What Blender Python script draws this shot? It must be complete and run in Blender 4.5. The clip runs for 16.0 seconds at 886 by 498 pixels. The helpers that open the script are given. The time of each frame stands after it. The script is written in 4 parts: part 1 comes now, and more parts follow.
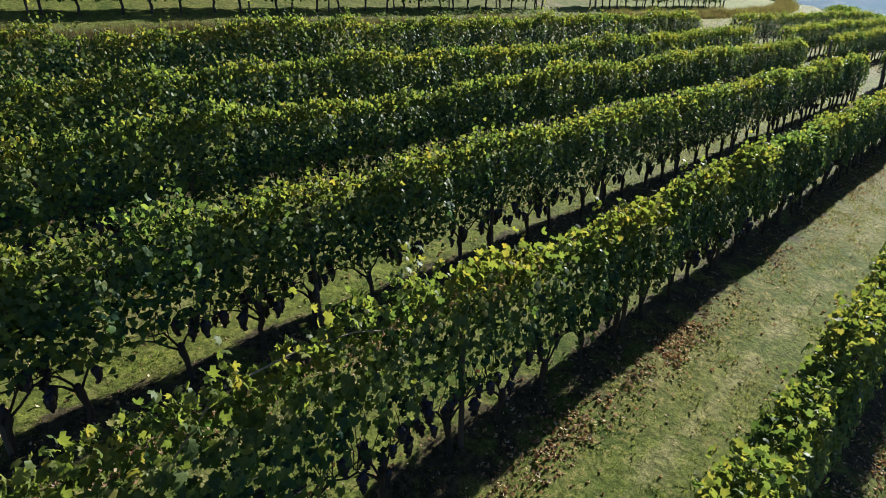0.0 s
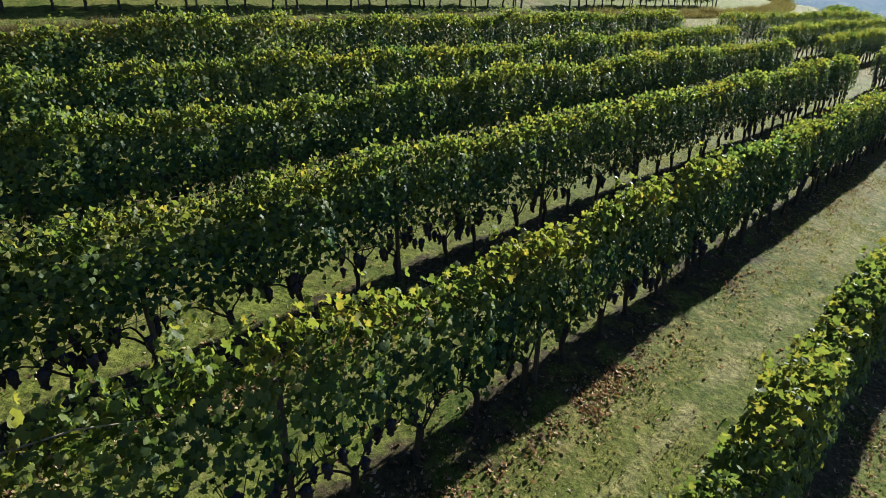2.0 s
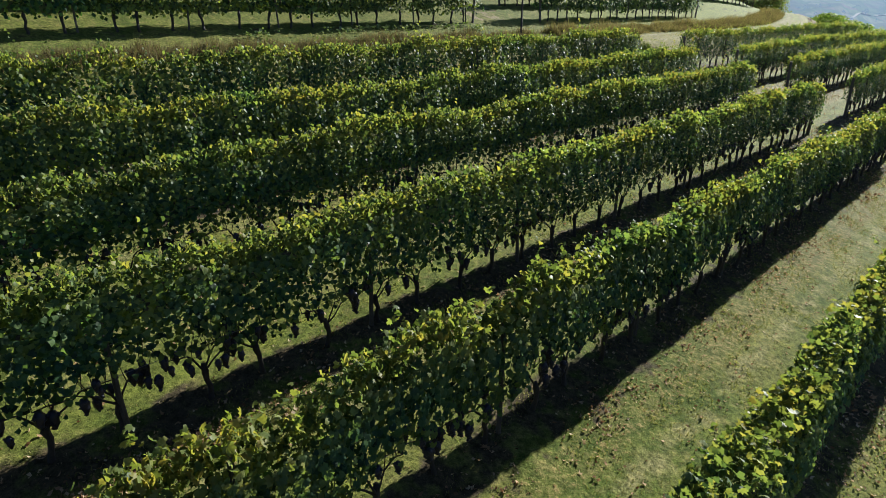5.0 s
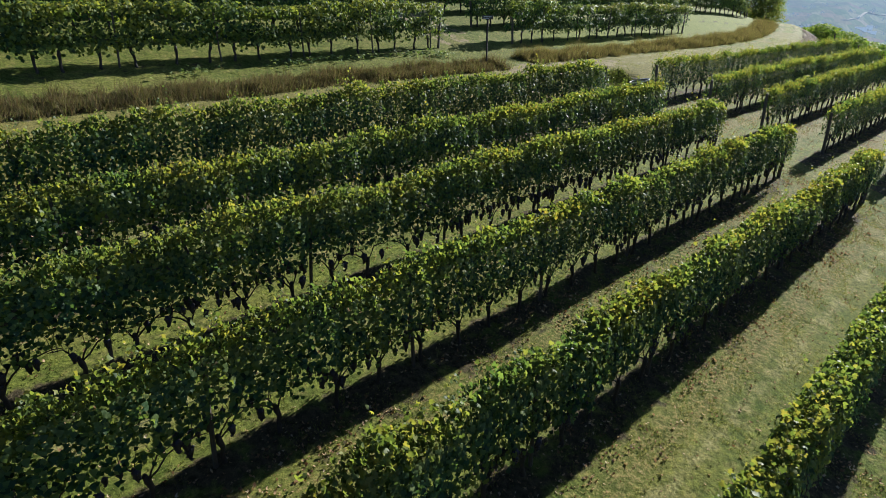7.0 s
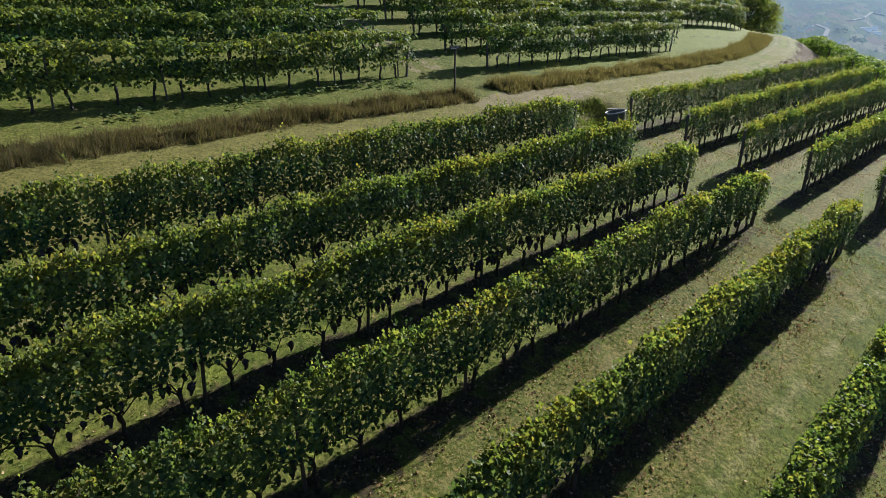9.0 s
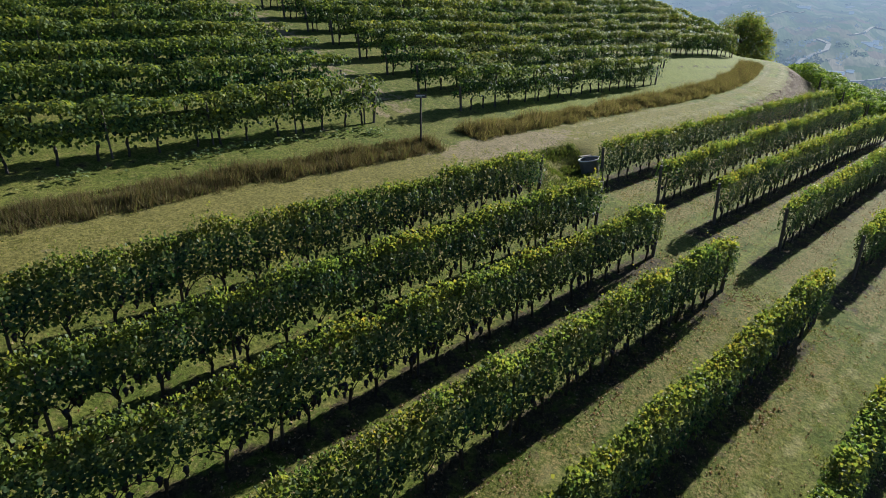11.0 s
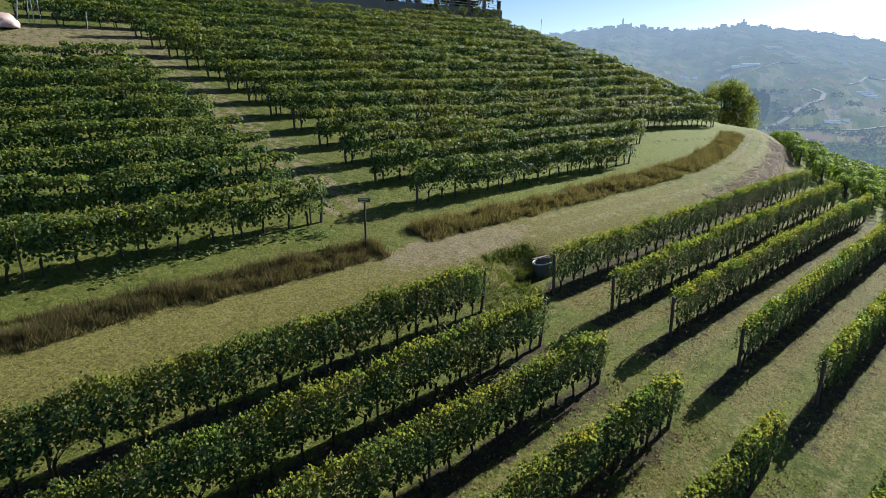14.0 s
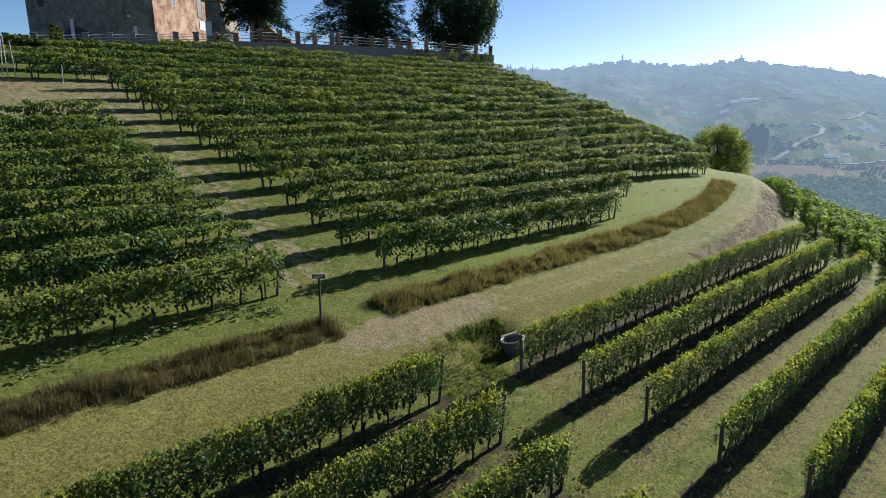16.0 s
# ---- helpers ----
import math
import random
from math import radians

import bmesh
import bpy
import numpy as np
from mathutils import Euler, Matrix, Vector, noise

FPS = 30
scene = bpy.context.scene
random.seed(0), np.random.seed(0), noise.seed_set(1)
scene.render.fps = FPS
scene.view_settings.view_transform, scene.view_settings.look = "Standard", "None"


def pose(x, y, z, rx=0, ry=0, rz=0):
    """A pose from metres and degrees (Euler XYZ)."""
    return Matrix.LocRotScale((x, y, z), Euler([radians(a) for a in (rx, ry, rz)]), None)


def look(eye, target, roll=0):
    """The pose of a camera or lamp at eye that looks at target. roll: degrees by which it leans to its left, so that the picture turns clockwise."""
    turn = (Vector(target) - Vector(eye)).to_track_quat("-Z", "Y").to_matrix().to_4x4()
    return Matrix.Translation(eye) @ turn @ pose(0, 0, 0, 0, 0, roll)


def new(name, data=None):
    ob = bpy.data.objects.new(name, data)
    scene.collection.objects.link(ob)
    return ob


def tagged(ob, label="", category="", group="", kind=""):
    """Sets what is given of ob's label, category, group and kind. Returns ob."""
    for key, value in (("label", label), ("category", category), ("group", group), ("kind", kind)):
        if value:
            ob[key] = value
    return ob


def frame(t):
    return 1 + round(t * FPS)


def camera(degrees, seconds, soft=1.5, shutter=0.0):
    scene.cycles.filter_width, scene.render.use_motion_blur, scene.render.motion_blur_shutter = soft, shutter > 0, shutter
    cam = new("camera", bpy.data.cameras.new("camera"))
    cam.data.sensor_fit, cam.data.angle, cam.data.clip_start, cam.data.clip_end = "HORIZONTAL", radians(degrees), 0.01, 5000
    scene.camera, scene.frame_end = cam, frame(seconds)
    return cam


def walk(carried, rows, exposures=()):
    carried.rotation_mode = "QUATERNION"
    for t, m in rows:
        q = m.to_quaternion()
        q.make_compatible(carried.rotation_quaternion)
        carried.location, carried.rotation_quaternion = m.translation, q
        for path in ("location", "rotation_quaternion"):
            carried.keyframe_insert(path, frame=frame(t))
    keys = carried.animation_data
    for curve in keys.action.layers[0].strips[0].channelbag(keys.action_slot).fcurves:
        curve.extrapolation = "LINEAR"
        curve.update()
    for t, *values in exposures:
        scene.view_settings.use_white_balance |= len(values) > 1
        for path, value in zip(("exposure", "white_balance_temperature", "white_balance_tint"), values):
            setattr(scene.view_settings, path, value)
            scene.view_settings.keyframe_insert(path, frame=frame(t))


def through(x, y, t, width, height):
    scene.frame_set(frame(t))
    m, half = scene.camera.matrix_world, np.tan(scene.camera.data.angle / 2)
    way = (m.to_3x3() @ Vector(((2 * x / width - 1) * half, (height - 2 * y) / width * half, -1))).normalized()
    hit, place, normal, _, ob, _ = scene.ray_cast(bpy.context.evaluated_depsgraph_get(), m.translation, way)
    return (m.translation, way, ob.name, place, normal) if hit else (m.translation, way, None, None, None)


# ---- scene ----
cam = camera(73.6, 16.0, soft=0.5)
METRES, EYE, TILT, LEAN, TURN = 20.0, 4.5, -22.5, 0.0, 0.0
ROWS = [
    (0.0, 0.0, 0.0, 0.0, 0.0, -0.0, -0.0),
    (0.5, 0.0166, 0.015, 0.0057, 0.08, 0.03, -0.04),
    (1.0, 0.0347, 0.03, 0.0104, 0.15, 0.04, -0.08),
    (1.5, 0.0534, 0.0457, 0.0149, 0.2, 0.04, -0.14),
    (2.0, 0.0734, 0.062, 0.0202, 0.23, 0.04, -0.19),
    (2.5, 0.0945, 0.0801, 0.0267, 0.29, 0.06, -0.23),
    (3.0, 0.1171, 0.0993, 0.0348, 0.32, 0.04, -0.25),
    (3.5, 0.1419, 0.1178, 0.0456, 0.39, 0.06, -0.3),
    (4.0, 0.1658, 0.1356, 0.0598, 0.38, 0.09, -0.34),
    (4.5, 0.1905, 0.1527, 0.0779, 0.43, 0.11, -0.39),
    (5.0, 0.2155, 0.1676, 0.0986, 0.52, 0.09, -0.46),
    (7.5, 0.3301, 0.2381, 0.207, 0.98, -0.15, -0.82),
    (8.0, 0.3497, 0.2509, 0.2277, 1.07, -0.16, -0.87),
    (8.5, 0.3684, 0.2637, 0.2491, 1.12, -0.18, -0.92),
    (9.0, 0.3867, 0.2764, 0.2708, 1.18, -0.2, -0.98),
    (11.5, 0.4787, 0.3323, 0.3802, 1.51, 1.57, -1.11),
    (12.0, 0.4966, 0.3414, 0.4021, 1.57, 2.3, -1.13),
    (12.5, 0.5149, 0.3495, 0.4241, 1.6, 3.01, -1.17),
    (13.0, 0.5336, 0.3569, 0.446, 1.64, 3.72, -1.21),
    (13.5, 0.5523, 0.3647, 0.4677, 1.69, 4.45, -1.25),
    (14.0, 0.5709, 0.3746, 0.4899, 1.73, 5.18, -1.28),
    (14.5, 0.5897, 0.3863, 0.5125, 1.76, 5.93, -1.31),
    (15.0, 0.6084, 0.4002, 0.5356, 1.81, 6.7, -1.33),
    (15.5, 0.627, 0.4171, 0.5594, 1.88, 7.49, -1.36),
    (16.0, 0.6457, 0.4381, 0.5842, 1.98, 8.27, -1.37),
]

walk(cam, [(t, pose(0, 0, EYE, TILT, LEAN, TURN) @ pose(METRES * x, METRES * y, METRES * z, 90 + pitch, roll, yaw)) for t, x, y, z, yaw, pitch, roll in ROWS],
     exposures=((0.0, 1.43, 5900, 8), (5.0, 1.44, 5900, 8), (8.0, 1.29, 5900, 8), (12.5, 1.14, 5900, 8), (16.0, 1.2, 5900, 8)))

# ---- world, sun, exposure ----
SUN_AZ, SUN_EL = 42.3, 23.5          # degrees to the right of +y, and above the horizon
world = bpy.data.worlds.new("world")
scene.world = world
world.use_nodes = True
wn, wl = world.node_tree.nodes, world.node_tree.links
sky = wn.new("ShaderNodeTexSky")
sky.sky_type, sky.sun_disc = "NISHITA", False
sky.sun_elevation, sky.sun_rotation = radians(SUN_EL), radians(SUN_AZ)
sky.altitude, sky.air_density, sky.dust_density, sky.ozone_density = 250, 0.6, 0.4, 2.6
wn["Background"].inputs["Strength"].default_value = 0.051
wl.new(sky.outputs[0], wn["Background"].inputs["Color"])
sun_data = bpy.data.lights.new("sun", "SUN")
sun_data.energy, sun_data.angle, sun_data.color = 5.0, radians(0.53), (1.0, 0.93, 0.82)
sun = new("sun", sun_data)
az, el = radians(SUN_AZ), radians(SUN_EL)
sun.matrix_world = look((0, 0, 60), (-60 * math.sin(az) * math.cos(el), -60 * math.cos(az) * math.cos(el), 60 - 60 * math.sin(el)))

S2 = math.sqrt(0.5)


# ---- the lie of the land: u runs along the vine rows, v uphill across them ----
PV = [-60, -10, 0, 2.4, 3.4, 5.85, 8.2, 10.4, 12.6, 13.6, 15.2, 17.6, 19.4, 20.8, 22.9, 25.3, 59.5, 62, 300]
PZ = [-15, -2.75, -.68, -.15, .08, .68, 1.17, 1.62, 2.15, 2.55, 3.35, 3.6, 3.8, 4.2, 4.92, 5.65, 15.7, 16.7, 16.7]


def bend(u):
    return 0.0068 * np.maximum(0, np.asarray(u, float) - 50) ** 2


def land(u, v):
    """Height of the ground."""
    u, v = np.asarray(u, float), np.asarray(v, float)
    c = bend(u)
    w = np.clip((v - c - 20) / 10, 0, 1)
    vv = v - c * (1 - w * w * (3 - 2 * w))
    z = np.interp(vv, PV, PZ)
    for d in (-.35, .35):
        z = z + np.interp(vv + d, PV, PZ)
    z = z / 3
    z = z + .0011 * np.maximum(0, u - 50) ** 2 * (1 - w * w * (3 - 2 * w)) * np.clip((vv - 8) / 6, 0, 1)
    z = z - .55 * np.exp(-((u - 33.9) / 1.3) ** 4 - ((v - 14.15) / .75) ** 4)
    d = np.maximum(0, u - 76)
    z = z - np.minimum(d, 12) ** 2 / 58 * np.exp(-((v - 35.5) / 4.5) ** 2)
    return z - np.where(d < 20, d * d / 150, 2.67 + (d - 20) * .27)


def W(u, v, z=0.0):
    return Vector(((u - v) * S2, (u + v) * S2, z))


def on(u, v, dz=0.0, turn=0.0, tip=0.0, lean=0.0):
    """Pose on the ground at u, v, its x along the rows."""
    p = W(u, v, float(land(u, v)) + dz)
    return pose(*p, tip, lean, 45 + turn)


# ---- materials ----
def mat(name):
    m = bpy.data.materials.new(name)
    m.use_nodes = True
    nt = m.node_tree
    return m, nt, nt.nodes["Principled BSDF"]


def node(nt, kind, **kw):
    n = nt.nodes.new("ShaderNode" + kind)
    for k, val in kw.items():
        if k == "operation":
            n.operation = val
        elif k == "attribute_name":
            n.attribute_name = val
        else:
            n.inputs[k].default_value = val
    return n


def ramp(nt, fac, stops):
    r = nt.nodes.new("ShaderNodeValToRGB")
    while len(r.color_ramp.elements) < len(stops):
        r.color_ramp.elements.new(0.5)
    for e, (p, c) in zip(r.color_ramp.elements, stops):
        e.position, e.color = p, (*c, 1)
    nt.links.new(fac, r.inputs[0])
    return r.outputs[0]


def mix(nt, fac, a, b, how="MIX"):
    n = nt.nodes.new("ShaderNodeMix")
    n.data_type, n.blend_type = "RGBA", how
    for s, val in ((n.inputs[0], fac), (n.inputs[6], a), (n.inputs[7], b)):
        if isinstance(val, bpy.types.NodeSocket):
            nt.links.new(val, s)
        else:
            s.default_value = val if isinstance(val, float) else (*val, 1)
    return n.outputs[2]


def noisy(nt, scale, detail=3.0, rough=0.6, vec=None):
    n = node(nt, "TexNoise", Scale=scale, Detail=detail, Roughness=rough)
    if vec is None:
        g = nt.nodes.new("ShaderNodeNewGeometry")
        vec = g.outputs["Position"]
    nt.links.new(vec, n.inputs["Vector"])
    return n.outputs["Fac"]


def bump(nt, bsdf, height, strength, dist):
    b = node(nt, "Bump", Strength=strength, Distance=dist)
    nt.links.new(height, b.inputs["Height"])
    nt.links.new(b.outputs[0], bsdf.inputs["Normal"])


def leaf_material(name, stops, through_col, through=0.4, rough=0.6, clump=None, tip=None, patch_size=0.9, gloss=0.06):
    m, nt, b = mat(name)
    g = nt.nodes.new("ShaderNodeNewGeometry")
    col = ramp(nt, g.outputs["Random Per Island"], stops)
    if clump:
        patch = ramp(nt, noisy(nt, patch_size, 2.0), [(0.44, (0, 0, 0)), (0.66, (1, 1, 1))])
        rnd = node(nt, "Math", operation="MULTIPLY")
        nt.links.new(patch, rnd.inputs[0])
        nt.links.new(g.outputs["Random Per Island"], rnd.inputs[1])
        col = mix(nt, rnd.outputs[0], col, clump)
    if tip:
        # young and turning leaves at the shoot ends, also painting row tops sunlit
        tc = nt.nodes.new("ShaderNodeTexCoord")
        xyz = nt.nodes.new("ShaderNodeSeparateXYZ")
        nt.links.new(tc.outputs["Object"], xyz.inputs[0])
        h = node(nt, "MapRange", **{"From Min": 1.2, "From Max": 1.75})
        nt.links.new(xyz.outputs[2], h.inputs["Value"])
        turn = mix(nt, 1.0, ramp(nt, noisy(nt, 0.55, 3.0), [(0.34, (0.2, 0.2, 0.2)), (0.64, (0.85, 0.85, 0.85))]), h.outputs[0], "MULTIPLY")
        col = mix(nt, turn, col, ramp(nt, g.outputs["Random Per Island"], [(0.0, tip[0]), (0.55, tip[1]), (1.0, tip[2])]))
    col = mix(nt, noisy(nt, 38.0, 2.0), col, (0.55, 0.6, 0.5), "MULTIPLY")
    nt.links.new(col, b.inputs["Base Color"])
    b.inputs["Roughness"].default_value = rough
    b.inputs["Specular IOR Level"].default_value = gloss
    t = nt.nodes.new("ShaderNodeBsdfTranslucent")
    nt.links.new(mix(nt, 1.0, col, through_col, "MULTIPLY"), t.inputs["Color"])
    s = nt.nodes.new("ShaderNodeMixShader")
    s.inputs[0].default_value = through
    nt.links.new(b.outputs[0], s.inputs[1])
    nt.links.new(t.outputs[0], s.inputs[2])
    nt.links.new(s.outputs[0], nt.nodes["Material Output"].inputs[0])
    return m


def rough_material(name, a, bcol, scale, rough=0.85, relief=0.4, dist=0.02, fine=None, per_object=0.0):
    m, nt, b = mat(name)
    n1, n2 = noisy(nt, scale, 4.0), noisy(nt, fine or scale * 9, 3.0)
    col = mix(nt, n1, a, bcol)
    col = mix(nt, 0.55, col, ramp(nt, n2, [(0.25, (0.45, 0.45, 0.45)), (0.75, (1, 1, 1))]), "MULTIPLY")
    if per_object:
        o = nt.nodes.new("ShaderNodeObjectInfo")
        col = mix(nt, per_object, col, ramp(nt, o.outputs["Random"], [(0, (0.5, 0.5, 0.5)), (1, (1, 1, 1))]), "MULTIPLY")
    nt.links.new(col, b.inputs["Base Color"])
    b.inputs["Roughness"].default_value = rough
    bump(nt, b, n2, relief, dist)
    return m


# yellowing shoot ends, brightened to paint sunlit tops on the hill rows
SUNLIT_TIPS = ((0.1, 0.145, 0.044), (0.2, 0.235, 0.065), (0.27, 0.24, 0.07))
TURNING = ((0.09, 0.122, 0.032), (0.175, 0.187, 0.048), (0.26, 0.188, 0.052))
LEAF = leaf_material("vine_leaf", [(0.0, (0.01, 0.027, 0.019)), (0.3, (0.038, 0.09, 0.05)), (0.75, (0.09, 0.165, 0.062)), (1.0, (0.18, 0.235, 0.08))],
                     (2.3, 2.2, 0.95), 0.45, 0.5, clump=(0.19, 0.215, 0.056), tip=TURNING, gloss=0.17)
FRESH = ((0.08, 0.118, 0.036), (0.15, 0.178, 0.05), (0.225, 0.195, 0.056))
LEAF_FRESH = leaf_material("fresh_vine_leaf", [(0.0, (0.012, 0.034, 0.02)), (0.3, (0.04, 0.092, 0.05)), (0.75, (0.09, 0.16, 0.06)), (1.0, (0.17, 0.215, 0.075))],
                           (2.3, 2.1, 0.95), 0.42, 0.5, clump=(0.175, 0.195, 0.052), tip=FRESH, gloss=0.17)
LEAF_FAR = leaf_material("vine_leaf_far", [(0.0, (0.01, 0.026, 0.018)), (0.5, (0.046, 0.105, 0.05)), (1.0, (0.14, 0.225, 0.072))], (2.6, 2.4, 0.95), 0.4, 0.55, clump=(0.2, 0.22, 0.06), tip=SUNLIT_TIPS, patch_size=0.16, gloss=0.1)
# lighter copy of the vine leaf, sun from behind painted into its greens
LEAF_BACKLIT = leaf_material("backlit_vine_leaf", [(0.0, (0.045, 0.085, 0.03)), (0.5, (0.095, 0.16, 0.045)), (1.0, (0.17, 0.23, 0.065))], (2.5, 2.3, 0.95), 0.5, 0.6)
BARK = rough_material("vine_bark", (0.022, 0.017, 0.013), (0.052, 0.041, 0.031), 14.0)
POST = rough_material("weathered_post", (0.055, 0.045, 0.036), (0.14, 0.118, 0.095), 6.0, per_object=0.5)
GRAPE = rough_material("grape_skin", (0.008, 0.008, 0.018), (0.02, 0.019, 0.042), 30.0, 0.5, 0.1)
WIRE = rough_material("wire", (0.16, 0.15, 0.14), (0.25, 0.24, 0.22), 10.0, 0.5, 0.1)
LITTER = leaf_material("fallen_leaf", [(0.0, (0.15, 0.085, 0.048)), (0.35, (0.32, 0.195, 0.115)), (0.75, (0.5, 0.35, 0.23)), (1.0, (0.62, 0.51, 0.38))], (1.3, 1.1, 0.8), 0.3, 0.75)
BLADE = leaf_material("grass_blade", [(0.0, (0.1, 0.125, 0.03)), (0.6, (0.17, 0.18, 0.056)), (1.0, (0.3, 0.26, 0.14))], (1.5, 1.45, 0.9), 0.55, 0.8)
DRY = leaf_material("dry_grass", [(0.0, (0.055, 0.06, 0.024)), (0.3, (0.11, 0.082, 0.05)), (0.6, (0.17, 0.13, 0.08)), (0.85, (0.12, 0.145, 0.042)), (1.0, (0.25, 0.21, 0.13))], (1.4, 1.3, 0.85), 0.35, 0.8)
DRYGREEN = leaf_material("half_dry_grass", [(0.0, (0.06, 0.066, 0.026)), (0.3, (0.12, 0.092, 0.055)), (0.5, (0.19, 0.145, 0.095)), (0.72, (0.14, 0.15, 0.048)), (1.0, (0.27, 0.225, 0.135))], (1.6, 1.5, 0.9), 0.4, 0.8)
GREENBLADE = leaf_material("weed_leaf", [(0.0, (0.06, 0.09, 0.024)), (0.6, (0.11, 0.14, 0.04)), (1.0, (0.2, 0.19, 0.08))], (1.6, 1.6, 0.8), 0.35, 0.7)
NEEDLE = leaf_material("conifer_needles", [(0.0, (0.016, 0.034, 0.02)), (1.0, (0.05, 0.085, 0.046))], (1.4, 1.5, 0.9), 0.25, 0.6)
TREELEAF = leaf_material("tree_leaf", [(0.0, (0.035, 0.06, 0.014)), (1.0, (0.1, 0.12, 0.03))], (2.0, 1.9, 0.7), 0.35, 0.6)


def wall_material(name, tones, relief):
    """An old wall: patches, streaks running down, and a coarse grain."""
    m, nt, b = mat(name)
    col = ramp(nt, noisy(nt, 0.55, 6.0, 0.7), [(0.41, tones[0]), (0.5, tones[1]), (0.6, tones[2])])
    g = nt.nodes.new("ShaderNodeNewGeometry")
    mp = node(nt, "Mapping", Scale=(0.5, 0.5, 0.2))
    nt.links.new(g.outputs["Position"], mp.inputs["Vector"])
    col = mix(nt, 0.5, col, ramp(nt, noisy(nt, 1.0, 5.0, 0.6, mp.outputs[0]), [(0.35, (0.45, 0.46, 0.48)), (0.6, (1, 1, 1))]), "MULTIPLY")
    fine = noisy(nt, 3.6, 5.0, 0.75)
    col = mix(nt, 0.75, col, ramp(nt, fine, [(0.35, (0.5, 0.48, 0.46)), (0.65, (1.2, 1.18, 1.15))]), "MULTIPLY")
    nt.links.new(col, b.inputs["Base Color"])
    b.inputs["Roughness"].default_value = 0.95
    bump(nt, b, fine, relief, 0.08)
    return m


STONE = wall_material("castle_plaster", ((0.16, 0.145, 0.12), (0.23, 0.205, 0.17), (0.3, 0.265, 0.215)), 0.5)
BRICK = wall_material("old_brick", ((0.17, 0.085, 0.05), (0.29, 0.165, 0.1), (0.38, 0.27, 0.19)), 0.8)
CONCRETE = rough_material("concrete", (0.17, 0.155, 0.14), (0.3, 0.28, 0.255), 0.8, 0.9, 0.4, 0.02, fine=12)
GLASS_DARK = rough_material("dark_window", (0.01, 0.01, 0.012), (0.024, 0.024, 0.028), 2.0, 0.6, 0.05)
PALE = rough_material("pale_paint", (0.55, 0.54, 0.52), (0.75, 0.74, 0.72), 3.0, 0.6, 0.1)
PALEMETAL = rough_material("galvanised_metal", (0.3, 0.31, 0.32), (0.5, 0.5, 0.5), 5.0, 0.45, 0.1)


def ground_material():
    m, nt, b = mat("meadow")
    att = {k: node(nt, "Attribute", attribute_name=k).outputs["Fac"] for k in ("track", "litter", "dry", "worn", "lush", "dead")}
    n1, n2, n3, n4 = noisy(nt, 0.35, 4.0), noisy(nt, 2.4, 5.0), noisy(nt, 13.0, 5.0, 0.7), noisy(nt, 60.0, 3.0, 0.7)

    def masked(a, lo, hi, n):
        s = node(nt, "Math", operation="ADD")
        nt.links.new(a, s.inputs[0])
        nt.links.new(n, s.inputs[1])
        return ramp(nt, s.outputs[0], [(lo, (0, 0, 0)), (hi, (1, 1, 1))])
    grass = mix(nt, ramp(nt, n2, [(0.36, (0, 0, 0)), (0.64, (1, 1, 1))]), (0.055, 0.083, 0.0145), (0.106, 0.126, 0.028))
    grass = mix(nt, ramp(nt, n1, [(0.42, (0, 0, 0)), (0.62, (0.8, 0.8, 0.8))]), grass, (0.12, 0.127, 0.033))
    straw = ramp(nt, noisy(nt, 4.2, 5.0, 0.7), [(0.5, (0, 0, 0)), (0.66, (0.6, 0.6, 0.6))])
    col = mix(nt, straw, grass, (0.185, 0.165, 0.066))
    col = mix(nt, masked(att["lush"], 0.75, 1.3, n2), col, mix(nt, n3, (0.085, 0.122, 0.018), (0.165, 0.182, 0.04)))
    col = mix(nt, masked(att["dry"], 0.8, 1.3, n1), col, mix(nt, n2, (0.112, 0.11, 0.031), (0.18, 0.16, 0.06)))
    col = mix(nt, masked(att["worn"], 0.78, 1.3, n2), col, mix(nt, n3, (0.13, 0.13, 0.05), (0.235, 0.218, 0.11)))
    col = mix(nt, masked(att["dead"], 0.84, 1.25, n3), col, mix(nt, noisy(nt, 26.0, 3.0, 0.7), (0.088, 0.076, 0.03), (0.21, 0.172, 0.08)))
    # litter brown kept extra dark, with the rows' shade painted in
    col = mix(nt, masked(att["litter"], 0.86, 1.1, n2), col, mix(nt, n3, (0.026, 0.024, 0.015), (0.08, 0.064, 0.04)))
    col = mix(nt, masked(att["track"], 0.88, 1.3, n2), col, mix(nt, n2, (0.14, 0.12, 0.07), (0.24, 0.2, 0.135)))
    tuft = ramp(nt, noisy(nt, 6.5, 4.0, 0.7), [(0.36, (0.66, 0.7, 0.6)), (0.52, (1, 1, 1)), (0.66, (1.2, 1.16, 1.1))])
    col = mix(nt, 0.8, col, tuft, "MULTIPLY")
    col = mix(nt, 0.8, col, ramp(nt, n3, [(0.34, (0.5, 0.52, 0.42)), (0.5, (1, 0.98, 0.92)), (0.64, (1.4, 1.34, 1.2))]), "MULTIPLY")
    col = mix(nt, 0.7, col, ramp(nt, n4, [(0.3, (0.4, 0.42, 0.34)), (0.5, (1, 1, 0.97)), (0.7, (1.5, 1.45, 1.3))]), "MULTIPLY")
    nt.links.new(col, b.inputs["Base Color"])
    b.inputs["Roughness"].default_value = 0.95
    b.inputs["Specular IOR Level"].default_value = 0.1
    bump(nt, b, n3, 0.6, 0.04)
    return m


